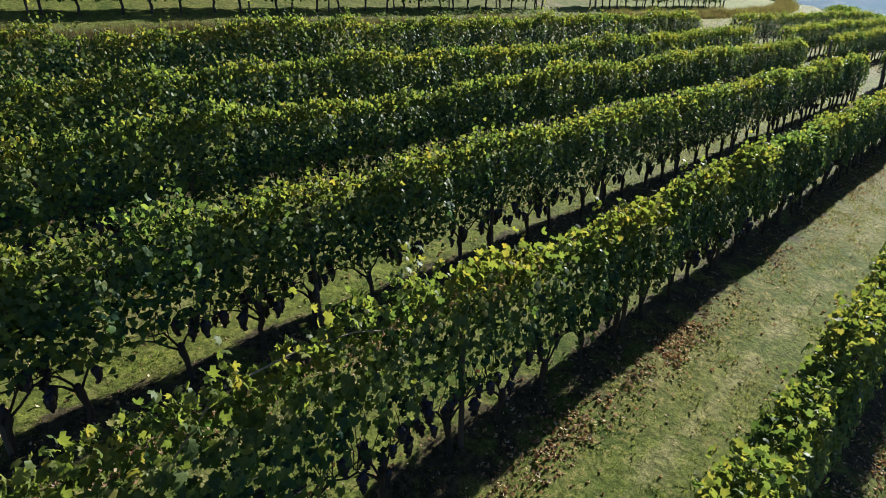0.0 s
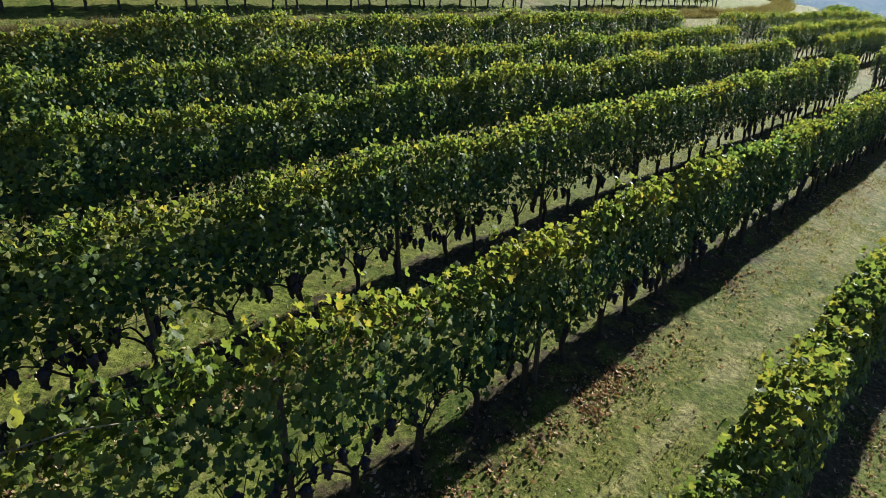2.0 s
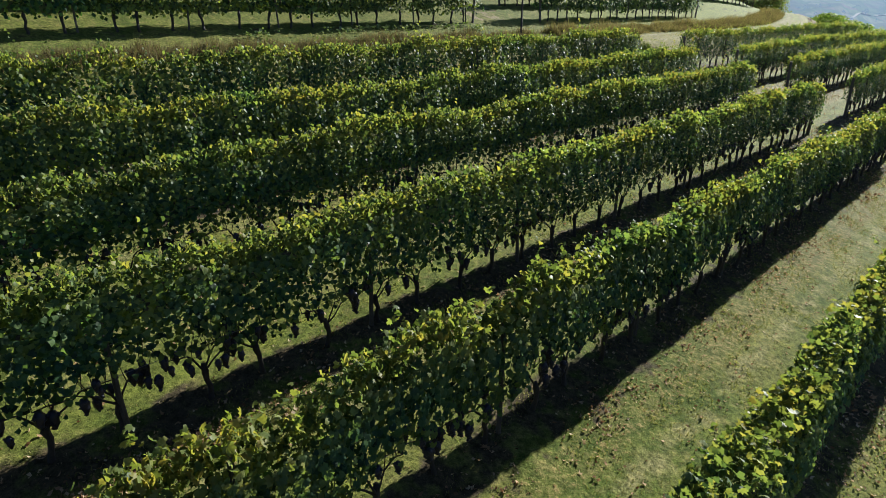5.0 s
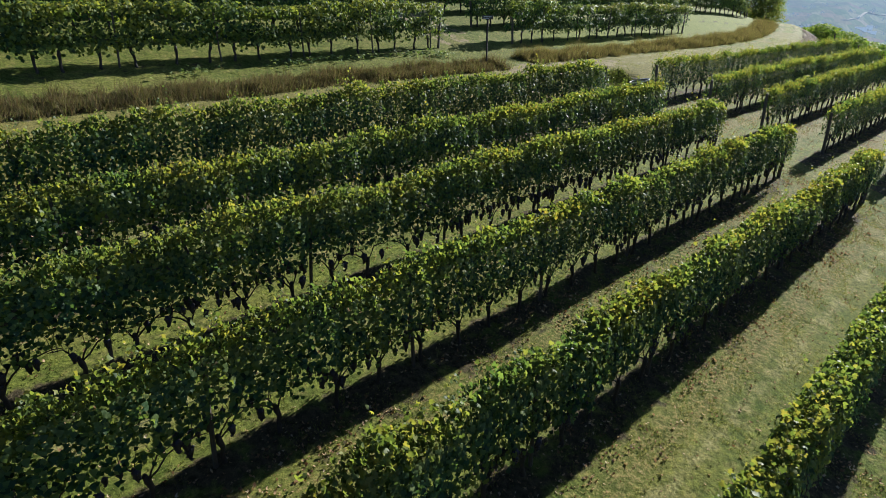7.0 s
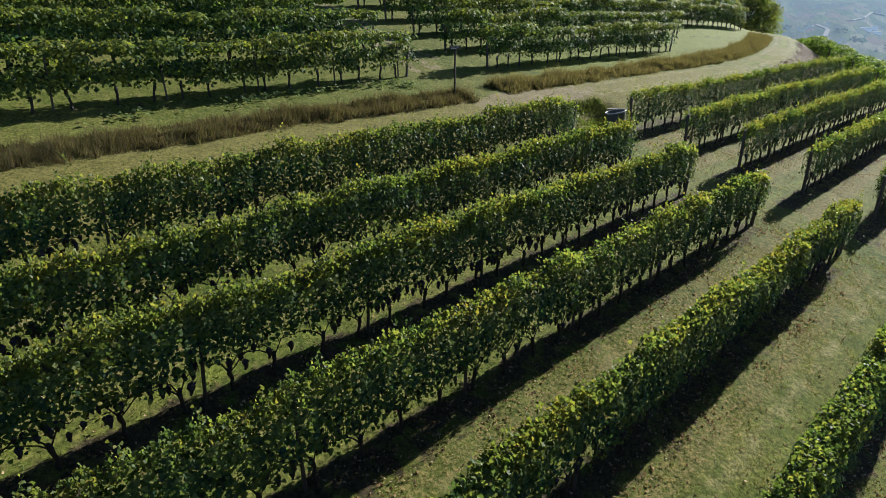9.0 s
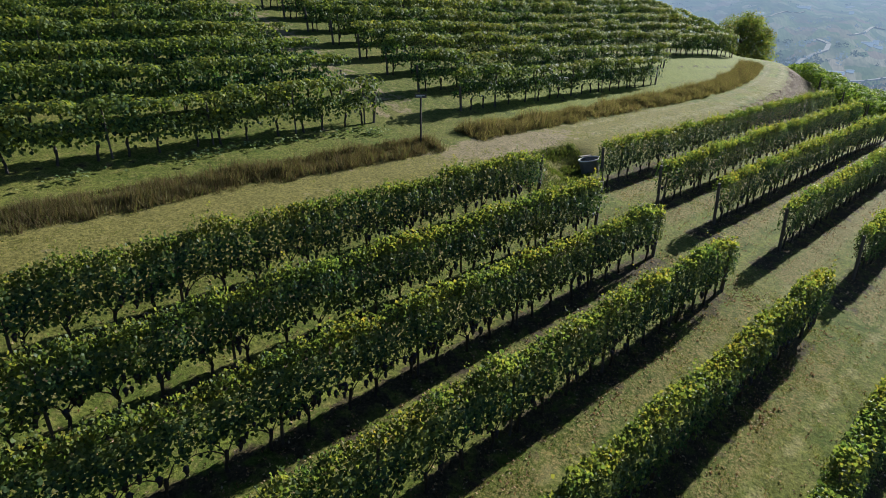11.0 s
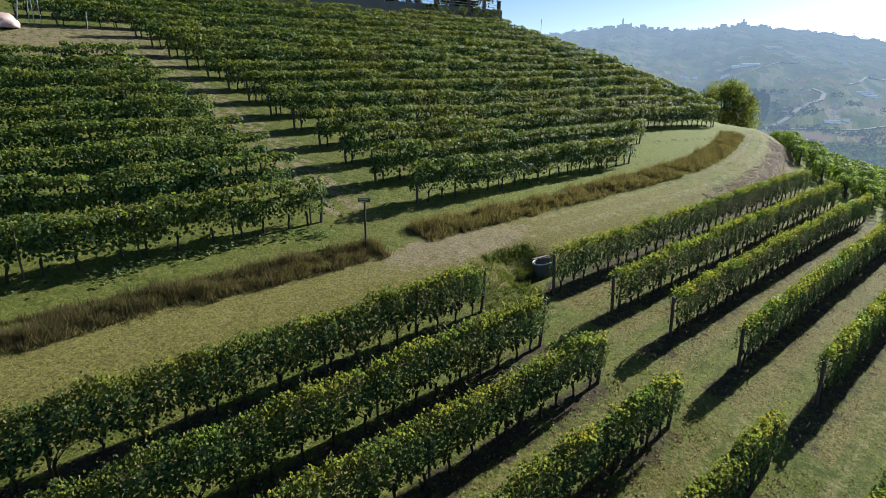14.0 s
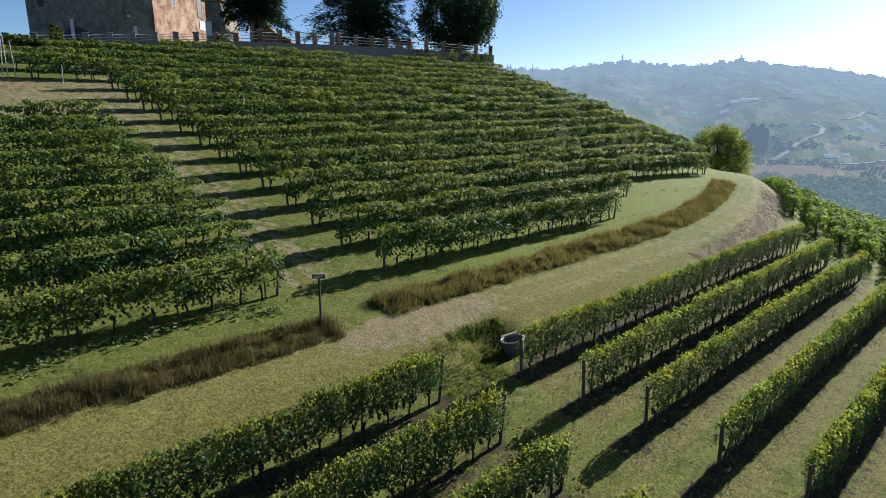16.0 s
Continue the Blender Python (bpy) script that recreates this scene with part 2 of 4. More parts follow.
# ---- mesh tools ----
def mesh_of(name, verts, faces, material, smooth=False):
    me = bpy.data.meshes.new(name)
    me.from_pydata([tuple(p) for p in verts], [], [tuple(f) for f in faces])
    me.materials.append(material)
    if smooth:
        me.shade_smooth()
    return me


def put(name, data, m, parent=None, label=""):
    ob = new(name, data)
    if parent is not None:
        ob.parent = parent
    ob.matrix_basis = m
    return tagged(ob, label)


def part(name, bm, material, parent, label="", smooth=False):
    me = bpy.data.meshes.new(name)
    bm.to_mesh(me)
    bm.free()
    me.materials.append(material)
    if smooth:
        me.shade_smooth()
    return put(name, me, Matrix(), parent, label)


def box(bm, x0, x1, y0, y1, z0, z1, bevel=0.0):
    vs = [bm.verts.new((x, y, z)) for z in (z0, z1) for x, y in ((x0, y0), (x1, y0), (x1, y1), (x0, y1))]
    fs = [(3, 2, 1, 0), (4, 5, 6, 7), (0, 1, 5, 4), (1, 2, 6, 5), (2, 3, 7, 6), (3, 0, 4, 7)]
    faces = [bm.faces.new([vs[i] for i in f]) for f in fs]
    if bevel:
        es = list({e for f in faces for e in f.edges})
        bmesh.ops.bevel(bm, geom=es, offset=bevel, segments=1, affect="EDGES")


def tube(path, radii, sides=6):
    """Vertices and faces of a capped tube along a path."""
    vs, fs = [], []
    n = len(path)
    for i, (p, r) in enumerate(zip(path, radii)):
        p = Vector(p)
        d = (Vector(path[min(i + 1, n - 1)]) - Vector(path[max(i - 1, 0)])).normalized()
        a = d.orthogonal().normalized() if abs(d.z) < 0.99 else Vector((1, 0, 0))
        a = (Vector((1, 0, 0)) - d * d.x).normalized() if abs(d.x) < 0.9 else (Vector((0, 1, 0)) - d * d.y).normalized()
        c = d.cross(a)
        for k in range(sides):
            t = 2 * math.pi * k / sides
            vs.append(p + (a * math.cos(t) + c * math.sin(t)) * r)
    for i in range(n - 1):
        for k in range(sides):
            k2 = (k + 1) % sides
            fs.append((i * sides + k, i * sides + k2, (i + 1) * sides + k2, (i + 1) * sides + k))
    fs.append(tuple(range(sides))[::-1])
    fs.append(tuple((n - 1) * sides + k for k in range(sides)))
    return vs, fs


def join(parts):
    vs, fs = [], []
    for v, f in parts:
        o = len(vs)
        vs += list(v)
        fs += [tuple(i + o for i in q) for q in f]
    return vs, fs


KITE = (np.array([(0, -.45, 0), (.48, -.05, -.1), (0, .55, 0), (-.48, -.05, -.1)]), [(0, 1, 2), (0, 2, 3)])


def scatter(template, pos, normal, up, size, name, material):
    """One mesh of many copies of a small leaf. normal, up: rows of vectors; the leaf's tip points along -up."""
    tv, tf = template
    n = normal / np.linalg.norm(normal, axis=1, keepdims=True)
    y = up - n * (up * n).sum(1, keepdims=True)
    y /= np.linalg.norm(y, axis=1, keepdims=True) + 1e-9
    x = np.cross(y, n)
    sz = np.asarray(size, float).reshape(-1, 1, 1)
    v = pos[:, None, :] + sz * (tv[None, :, :1] * x[:, None] + tv[None, :, 1:2] * y[:, None] + tv[None, :, 2:3] * n[:, None])
    k, m = len(pos), len(tv)
    f = (np.array(tf)[None] + (np.arange(k) * m)[:, None, None]).reshape(-1, 3)
    me = bpy.data.meshes.new(name)
    me.vertices.add(k * m)
    me.vertices.foreach_set("co", v.reshape(-1).astype(np.float32))
    me.loops.add(f.size)
    me.loops.foreach_set("vertex_index", f.reshape(-1).astype(np.int32))
    me.polygons.add(len(f))
    me.polygons.foreach_set("loop_start", np.arange(0, f.size, 3, dtype=np.int32))
    me.polygons.foreach_set("loop_total", np.full(len(f), 3, np.int32))
    me.update(calc_edges=True)
    me.materials.append(material)
    return me


def grid_mesh(name, us, vs, zfun, material, attrs=None):
    U, V = np.meshgrid(us, vs, indexing="ij")
    Z = zfun(U, V)
    co = np.stack([(U - V) * S2, (U + V) * S2, Z], -1).reshape(-1, 3)
    nu, nv = len(us), len(vs)
    i = (np.arange(nu - 1)[:, None] * nv + np.arange(nv - 1)[None]).reshape(-1)
    f = np.stack([i, i + nv, i + nv + 1, i + 1], 1)
    me = bpy.data.meshes.new(name)
    me.from_pydata(co.tolist(), [], f.tolist())
    me.materials.append(material)
    me.shade_smooth()
    for k, fun in (attrs or {}).items():
        a = me.attributes.new(k, "FLOAT", "POINT")
        a.data.foreach_set("value", fun(U, V).reshape(-1).astype(np.float32))
    return me


# ---- ground ----
NEAR_ROWS = [0.78, 3.45, 5.85, 8.2, 10.45, 12.8]
FAR_ROWS = [1.1, 3.55, 5.87, 8.25, 10.3, 12.4]
HILL_ROWS = [20.85 + 2.27 * k for k in range(17)]


def band(x, a, b, soft):
    return np.clip(np.minimum((x - a), (b - x)) / soft + 0.5, 0, 1)


def track_mask(u, v):
    w = v - bend(u)
    wheel = np.maximum(band(w, 15.2, 15.8, .5), band(w, 16.6, 17.2, .5)) * .36
    bare = np.exp(-((u - 32.5) / 5.5) ** 2 - ((w - 16.3) / 1.5) ** 2) * .8
    slope = band(w, 12.9, 14.7, .6) * np.clip((u - 50) / 8, 0, 1) * .3
    rut = .1 * np.sin((u - 30.4) * 5.2)
    head = np.maximum(band(u, 28.6, 32.2, 1.5) * (v > 21) * (.42 + rut), band(v, 41, 51, 1.5) * (u < 31) * .5)
    return np.maximum(np.maximum(wheel, bare), np.maximum(slope, head))


# leaf litter under the rows, also where their shade is painted darker
def litter_shade_mask(u, v):
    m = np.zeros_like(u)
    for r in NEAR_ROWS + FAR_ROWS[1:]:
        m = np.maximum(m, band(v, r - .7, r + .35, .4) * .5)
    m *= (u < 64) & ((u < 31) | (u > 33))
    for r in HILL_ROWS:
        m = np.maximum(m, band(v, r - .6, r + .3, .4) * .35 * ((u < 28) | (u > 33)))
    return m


def dry_mask(u, v):
    w = v - bend(u)
    return np.maximum(band(w, 13.6, 17.4, .8) * (.75 - .35 * np.clip((u - 40) / 12, 0, 1)), .2 * (v > 20.5))


def worn_mask(u, v):
    """Pale strips where wheels run between the rows, and along the track past its bend."""
    w = v - bend(u)
    aisle = sum(band(v, r + .95, r + 1.5, .5) for r in [-1.6] + NEAR_ROWS[:5]) * .42 * (u < 64)
    return np.maximum(aisle, np.maximum(band(w, 15.0, 15.9, .5), band(w, 16.5, 17.1, .5)) * .42 * np.clip((u - 30) / 8, 0, 1))


def dead_mask(u, v):
    """Where fallen leaves lie thick, and the raw earth of the bank."""
    w = v - bend(u)
    m = np.zeros_like(u)
    for r in NEAR_ROWS[1:]:
        m = np.maximum(m, band(v, r - 1.35, r - .5, .4) * (.3 + .12 * np.clip(u / 20, 0, 1)) * (u < 31.5))
    for r in FAR_ROWS:
        m = np.maximum(m, band(v, r - 1.5, r - .4, .5) * .42 * (u > 33) * (u < 62))
    return np.maximum(m, band(w, 12.6, 14.8, .5) * np.clip((u - 48) / 8, 0, 1) * .95)


def lush_mask(u, v):
    w = v - bend(u)
    side = sum(band(v, r + .4, r + .85, .3) for r in [-1.6] + NEAR_ROWS[:5]) * .4 * (u < 64)
    side = np.maximum(side, np.maximum(band(w, 15.8, 16.5, .4), band(w, 17.1, 19.2, .5)) * .55 * np.clip((u - 42) / 10, 0, 1))
    return np.maximum(side, np.maximum(band(w, 19.3, 24, .6) * .7 * np.clip((u - 30) / 12, .2, 1) * (u > 33), band(w, -30, 13.2, .8) * .6 * np.clip((u - 54) / 6, 0, 1)))


GROUND = ground_material()
us = np.concatenate([np.arange(-60, -6, 3), np.arange(-6, 95, .5), np.arange(95, 260, 5)])
vs_ = np.concatenate([np.arange(-120, -6, 4), np.arange(-6, 64, .4), np.arange(64, 200, 6)])
bumpy = np.random.default_rng(3).normal(0, .018, (len(us), len(vs_)))
ground = new("ground", grid_mesh("ground", us, vs_, lambda U, V: land(U, V) + bumpy, GROUND, {"track": track_mask, "litter": litter_shade_mask, "dry": dry_mask, "worn": worn_mask, "lush": lush_mask, "dead": dead_mask}))
tagged(ground, "sloping vineyard ground of short dry grass, dirt and a farm track", "ground", kind="structure")


# ---- vines ----
def canopy(seed, length, count, size, template, material, low=0.8, high=1.78, thick=0.25, shoots=True, name="foliage", wild=1.0):
    """Foliage of one stretch of row: leaves hanging over both flanks and the top, with a loose inside."""
    r = np.random.default_rng(seed)
    x = r.uniform(-.5, .5, count) * length + r.normal(0, .16, count)
    ph = r.uniform(0, 6.28, 4)
    wave = lambda q, a, b: np.sin(q * 5.1 / length + ph[a]) * .5 + np.sin(q * 13.3 / length + ph[b]) * .5
    top = high + .07 * wild * wave(x, 0, 1)
    bot = low + .08 * wave(x, 2, 3) + r.normal(0, .08, count)
    h = r.beta(1.35, 1.0, count)
    z = bot + (top - bot) * h
    side = np.where(r.random(count) < .5, -1.0, 1.0)
    half = thick * (.72 + .38 * np.sin(np.clip(h, 0, 1) * 2.7 + .25)) * (1 + .25 * min(wild, 1.6) * wave(x, 1, 2))
    depth = 1 - np.abs(r.normal(0, .28, count))
    y = side * half * depth
    crown = h > .8
    y = np.where(crown, r.uniform(-1, 1, count) * half * .9, y)
    nrm = np.stack([r.normal(0, .34, count), side * np.where(crown, .35, 1.0), np.where(crown, 1.0, .3) + r.normal(0, .35, count)], 1)
    nrm[crown] = r.normal(0, 1, (crown.sum(), 3)) * (1.1, .55, .55) + (0, 0, .25)
    up = np.stack([r.normal(0, .45, count), -side * .25 + r.normal(0, .2, count), np.full(count, 1.0)], 1)
    up[crown] = r.normal(0, .6, (crown.sum(), 3)) + (0, 0, .5)
    sz = size * r.uniform(.6, 1.15, count)
    if shoots:
        k = max(2, int(length * 6))
        sx = r.uniform(-length / 2, length / 2, k)
        px, py, pz = [], [], []
        for s in sx:
            tall = r.uniform(.05, .24) * (1 + .8 * (r.random() < .3) * (wild > .9))
            lean_x, lean_y = r.normal(0, .25), r.normal(0, .3)
            q = np.linspace(0, 1, 8)
            px.append(s + q * tall * lean_x), py.append(r.normal(0, .1) + q * tall * lean_y * 1.5), pz.append(high - .05 + q * tall)
        px, py, pz = map(np.concatenate, (px, py, pz))
        m = len(px)
        x, y, z = np.r_[x, px + r.normal(0, .03, m)], np.r_[y, py + r.normal(0, .03, m)], np.r_[z, pz]
        nrm, up = np.r_[nrm, r.normal(0, 1, (m, 3)) + (0, 0, .5)], np.r_[up, r.normal(0, 1, (m, 3)) + (0, 0, .6)]
        sz = np.r_[sz, size * r.uniform(.5, .85, m)]
    return scatter(template, np.stack([x, y, z], 1), nrm, -up, sz, name, material)


def trunk_mesh(seed, arms=True, sides=6):
    """A short gnarled stem with a thick head, its fruiting cane bent over to the wire and a few upright shoots."""
    r = random.Random(seed)
    pts, p = [], Vector((0, 0, -.06))
    for i in range(6):
        pts.append(p.copy())
        p += Vector((r.uniform(-.03, .04), r.uniform(-.025, .025), .105))
    parts = [tube(pts, [.045, .036, .031, .033, .044, .03], sides)]
    if arms:
        head = pts[-2]
        for sx, length in ((1, .75), (-1, .35), (1, .3)):
            q = [head + Vector((sx * length * k / 6, r.uniform(-.02, .02), .3 * math.sin(min(1, k / 4) * 1.6) + r.uniform(-.02, .02))) for k in range(7)]
            parts.append(tube(q, [.016, .013, .012, .011, .01, .009, .007], 4))
            for k in (2, 4, 5, 6):
                e = q[k] + Vector((r.uniform(-.12, .12), r.uniform(-.1, .1), r.uniform(.25, .45)))
                parts.append(tube([q[k], (q[k] + e) / 2 + Vector((r.uniform(-.03, .03), r.uniform(-.03, .03), 0)), e], [.006, .005, .004], 3))
    v, f = join(parts)
    return mesh_of("trunk", v, f, BARK, True)


def bunch_mesh(seed, berries=13):
    r = random.Random(seed)
    vs, fs = [], []
    o = [(1, 0, 0), (0, 1, 0), (-1, 0, 0), (0, -1, 0), (0, 0, 1), (0, 0, -1)]
    of = [(0, 1, 4), (1, 2, 4), (2, 3, 4), (3, 0, 4), (1, 0, 5), (2, 1, 5), (3, 2, 5), (0, 3, 5)]
    vs, fs = tube([(0, 0, 0), (.008, 0, -.05), (0, .006, -.13), (.004, 0, -.21)], [.026, .058, .042, .012], 6)
    vs = list(vs)
    for i in range(berries):
        q = i / berries
        rad = .05 * (1 - q) ** .55
        a = i * 2.4
        c = Vector((rad * math.cos(a), rad * math.sin(a), -.02 - .2 * q + r.uniform(-.012, .012)))
        s = r.uniform(.024, .031)
        b = len(vs)
        vs += [c + Vector(k) * s for k in o]
        fs += [tuple(b + k for k in f) for f in of]
    return mesh_of("fruit", vs, fs, GRAPE, True)


def post_mesh(height, r0, seed, sides=7):
    r = random.Random(seed)
    pts = [(r.uniform(-.006, .006), r.uniform(-.006, .006), -.3 + (height + .3) * i / 5) for i in range(6)]
    v, f = tube(pts, [r0, r0, r0 * .97, r0 * .95, r0 * .93, r0 * .88], sides)
    return mesh_of("post", v, f, POST)


def lumpy_canopy(seed, length, lumps, count, size, template, material, low=.3, high=1.75, half=.36, name="foliage"):
    """Overgrown foliage: rounded bulges of leaves that roll over the wires and hang down the flanks."""
    r = np.random.default_rng(seed)
    cx = (np.arange(lumps) + r.uniform(0, 1, lumps)) / lumps * length - length / 2
    top = r.random(lumps) < .45
    rad = np.where(top, r.uniform(.2, .32, lumps), r.uniform(.2, .3, lumps))
    cy = np.where(top, r.uniform(-1, 1, lumps) * (half - .16), r.choice((-1, 1), lumps) * r.uniform(.3, .75, lumps) * half)
    cz = np.where(top, high - rad * .75 - .25 * r.beta(1, 2.2, lumps), low + (high - low) * r.uniform(.12, .72, lumps))
    k = r.integers(0, lumps, count)
    d = r.normal(0, 1, (count, 3))
    d /= np.linalg.norm(d, axis=1, keepdims=True)
    d[:, 2] = np.where(d[:, 2] < -.3, -d[:, 2], d[:, 2])
    pos = np.stack([cx, cy, cz], 1)[k] + d * (rad[k] * r.uniform(.72, 1.05, count))[:, None] * (1.7, 1.0, .95)
    skirt = r.random(count) < .2
    m = int(skirt.sum())
    pos[skirt] = np.stack([r.uniform(-length / 2, length / 2, m), r.choice((-1, 1), m) * r.uniform(.3, .95, m) * half, low + (high - low) * .6 * r.beta(1.6, 1.2, m)], 1)
    d[skirt] = np.stack([r.normal(0, .2, m), np.sign(pos[skirt, 1]), r.uniform(.1, .5, m)], 1)
    up = np.stack([r.normal(0, .4, count), r.normal(0, .3, count), np.full(count, 1.0)], 1) - d * .2
    return scatter(template, pos, d * (.6, 1, 1) + r.normal(0, .22, (count, 3)) + (0, 0, .15), -up, size * r.uniform(.6, 1.2, count), name, material)


LOBED = (np.array([(0, -.26, .04), (.3, -.46, -.1), (.55, -.12, -.16), (.36, .05, .02), (.4, .36, -.14), (.17, .3, .02), (0, .64, -.2),
                   (-.17, .3, .02), (-.4, .36, -.14), (-.36, .05, .02), (-.55, -.12, -.16), (-.3, -.46, -.1)]), [(0, k, k + 1) for k in range(1, 11)])
PALMATE = (np.array([(0, -.34, .03), (.52, -.26, -.2), (.37, .21, .06), (0, .62, -.22), (-.37, .21, .06), (-.52, -.26, -.2)]), [(0, 1, 2), (0, 2, 3), (0, 3, 4), (0, 4, 5)])
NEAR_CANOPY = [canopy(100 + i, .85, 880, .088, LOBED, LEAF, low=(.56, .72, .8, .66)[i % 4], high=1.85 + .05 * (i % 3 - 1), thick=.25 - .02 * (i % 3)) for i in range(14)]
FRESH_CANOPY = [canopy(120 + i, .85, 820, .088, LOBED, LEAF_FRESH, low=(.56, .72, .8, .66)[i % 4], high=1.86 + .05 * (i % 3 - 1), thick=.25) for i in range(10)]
SPARSE_CANOPY = [canopy(140 + i, .85, 520, .09, LOBED, LEAF, low=(.7, .62, .8)[i % 3], high=1.88 + .06 * (i % 3 - 1), thick=.23, wild=1.3) for i in range(6)]
BACK_CANOPY = [canopy(150 + i, .85, 1080, .076, PALMATE, LEAF, low=(.6, .72, .8, .66)[i % 4], high=1.85 + .05 * (i % 3 - 1), thick=.26) for i in range(10)]
FULL_CANOPY = [canopy(170 + i, .85, 1150, .086, KITE, LEAF, low=.44 + .1 * (i % 4), high=1.8 + .05 * (i % 3 - 1), thick=.28) for i in range(12)]
MID_CANOPY = [canopy(200 + i, .85, 800, .088, KITE, LEAF, low=.48 + .08 * (i % 3), high=1.79, thick=.26) for i in range(10)]
HILL_CANOPY = [lumpy_canopy(300 + i, 3.6, 52, 2300, .125, KITE, LEAF_FAR, low=.26 + .08 * (i % 3), high=1.82, half=.5) for i in range(8)]
TOP_CANOPY = [lumpy_canopy(320 + i, 3.6, 46, 1450, .155, KITE, LEAF_FAR, low=.26 + .08 * (i % 3), high=1.82, half=.5) for i in range(6)]
DOWN_CANOPY = [lumpy_canopy(330 + i, 3.6, 44, 1050, .165, KITE, LEAF_BACKLIT, low=.1 + .06 * (i % 3), high=1.6, half=.62) for i in range(5)]
TRUNKS = [trunk_mesh(i) for i in range(8)]
TRUNKS_FAR = [trunk_mesh(40 + i, False, 5) for i in range(4)]
BUNCHES = [bunch_mesh(i) for i in range(5)]
BUNCHES_FAR = [bunch_mesh(10 + i, 6) for i in range(5)]
POSTS = [post_mesh(1.66, .033, i) for i in range(4)]
END_POST = post_mesh(1.66, .062, 9)


def wire_mesh(u0, u1, v, z):
    n = max(2, int((u1 - u0) / 3))
    base = float(land(u0, v))
    pts = [(q * (u1 - u0), 0, float(land(u0 + q * (u1 - u0), v)) - base + z) for q in (i / n for i in range(n + 1))]
    vs, fs = tube(pts, [.004] * (n + 1), 4)
    return mesh_of("wire", vs, fs, WIRE)


def vine_row(u0, u1, v, kind, label, group, seed, post0=0.0, curved=False, lift=0.0):
    """One row of the vineyard: posts, wires and vines with their foliage and fruit."""
    r = random.Random(seed)
    at_v = (lambda u: v + float(bend(u) - bend(u0))) if curved else (lambda u: v)
    row = new("vine_row")
    origin = on(u0, v)
    row.matrix_basis = origin
    tagged(row, label, "vine row", group)
    z0 = origin.translation.z

    def rel(u, dv=0.0, dz=0.0, turn=0.0, tip=0.0, lean=0.0, s=(1, 1, 1)):
        return pose(u - u0, at_v(u) - v + dv, float(land(u, at_v(u) + dv)) - z0 + dz, tip, lean, turn) @ Matrix.Diagonal((*s, 1))
    step = 3.37
    u = post0 + math.ceil((u0 + .4 - post0) / step) * step
    while u < u1 - .4:
        put("post", POSTS[r.randrange(4)], rel(u, tip=r.uniform(-3, 3), lean=r.uniform(-3, 3), turn=r.uniform(0, 360), s=(1, 1, .8 if kind == "down" else 1)), row)
        u += step
    tall = .8 if kind in ("hill", "down") else 1
    put("post", END_POST, rel(u1, lean=5, s=(1, 1, tall)), row, "thicker end post")
    put("post", END_POST, rel(u0, lean=-5, s=(1, 1, tall)), row, "thicker end post")
    if kind not in ("hill", "down"):
        for z in (.72, 1.1):
            put("wire", wire_mesh(u0, u1, v, z), Matrix(), row)
        n = round((u1 - u0) / .85)
        bank = {"near": NEAR_CANOPY, "fresh": FRESH_CANOPY, "back": BACK_CANOPY, "full": FULL_CANOPY, "mid": MID_CANOPY}[kind]
        for i in range(n):
            uu = u0 + (i + .5) * (u1 - u0) / n
            vine = put("grapevine", TRUNKS[r.randrange(8)], rel(uu + r.uniform(-.1, .1), r.uniform(-.03, .03), turn=r.choice((0, 180))), row)
            leaves = SPARSE_CANOPY if lift and uu < 6 else bank if kind not in ("near", "fresh") or uu < 17 else BACK_CANOPY
            put("foliage", leaves[r.randrange(len(leaves))], pose(0, 0, 0, 0, 0, r.choice((0, 180))) @ Matrix.Diagonal((1.0, r.uniform(.9, 1.15), r.uniform(.97, 1.08) * (1 + lift * max(0.0, 1 - uu / 6)), 1)), vine)
            for k in range(r.randrange(1, 4) if kind == "mid" else r.choice((3, 5, 8, 10, 12))):
                s = r.uniform(.65, 1.1)
                put("fruit", (BUNCHES if kind in ("near", "fresh") else BUNCHES_FAR)[r.randrange(5)], pose(r.uniform(-.45, .45), r.uniform(-.15, .15), r.uniform(.52, .84), 0, 0, r.uniform(0, 360)) @ Matrix.Diagonal((s, s, s, 1)), vine)
    else:
        n = max(1, round((u1 - u0) / 3.2))
        for i in range(n):
            uu = u0 + (i + .5) * (u1 - u0) / n
            a = math.degrees(math.atan2(float(land(uu + 1.6, at_v(uu + 1.6)) - land(uu - 1.6, at_v(uu - 1.6))), 3.2))
            b = math.degrees(math.atan2(at_v(uu + 1.6) - at_v(uu - 1.6), 3.2))
            bank = DOWN_CANOPY if kind == "down" else HILL_CANOPY if v < 36 else TOP_CANOPY
            put("foliage", bank[r.randrange(len(bank))],
                rel(uu, lean=-a, turn=b) @ pose(0, 0, 0, 0, 0, r.choice((0, 180))) @ Matrix.Diagonal(((u1 - u0 + .5) / n / 3.3 / math.cos(radians(b)), r.uniform(.8, 1.08) * (1.3 if kind == "down" else 1), r.uniform(.98, 1.2) * (.9 if v > 45 else 1), 1)), row)
        n = max(1, round((u1 - u0) / 1.05))
        for i in range(n):
            put("trunk", TRUNKS_FAR[r.randrange(4)], rel(u0 + (i + .5 + r.uniform(-.2, .2)) * (u1 - u0) / n, turn=r.uniform(0, 360), s=(1.3, 1.3, 1.3)), row)
    return row


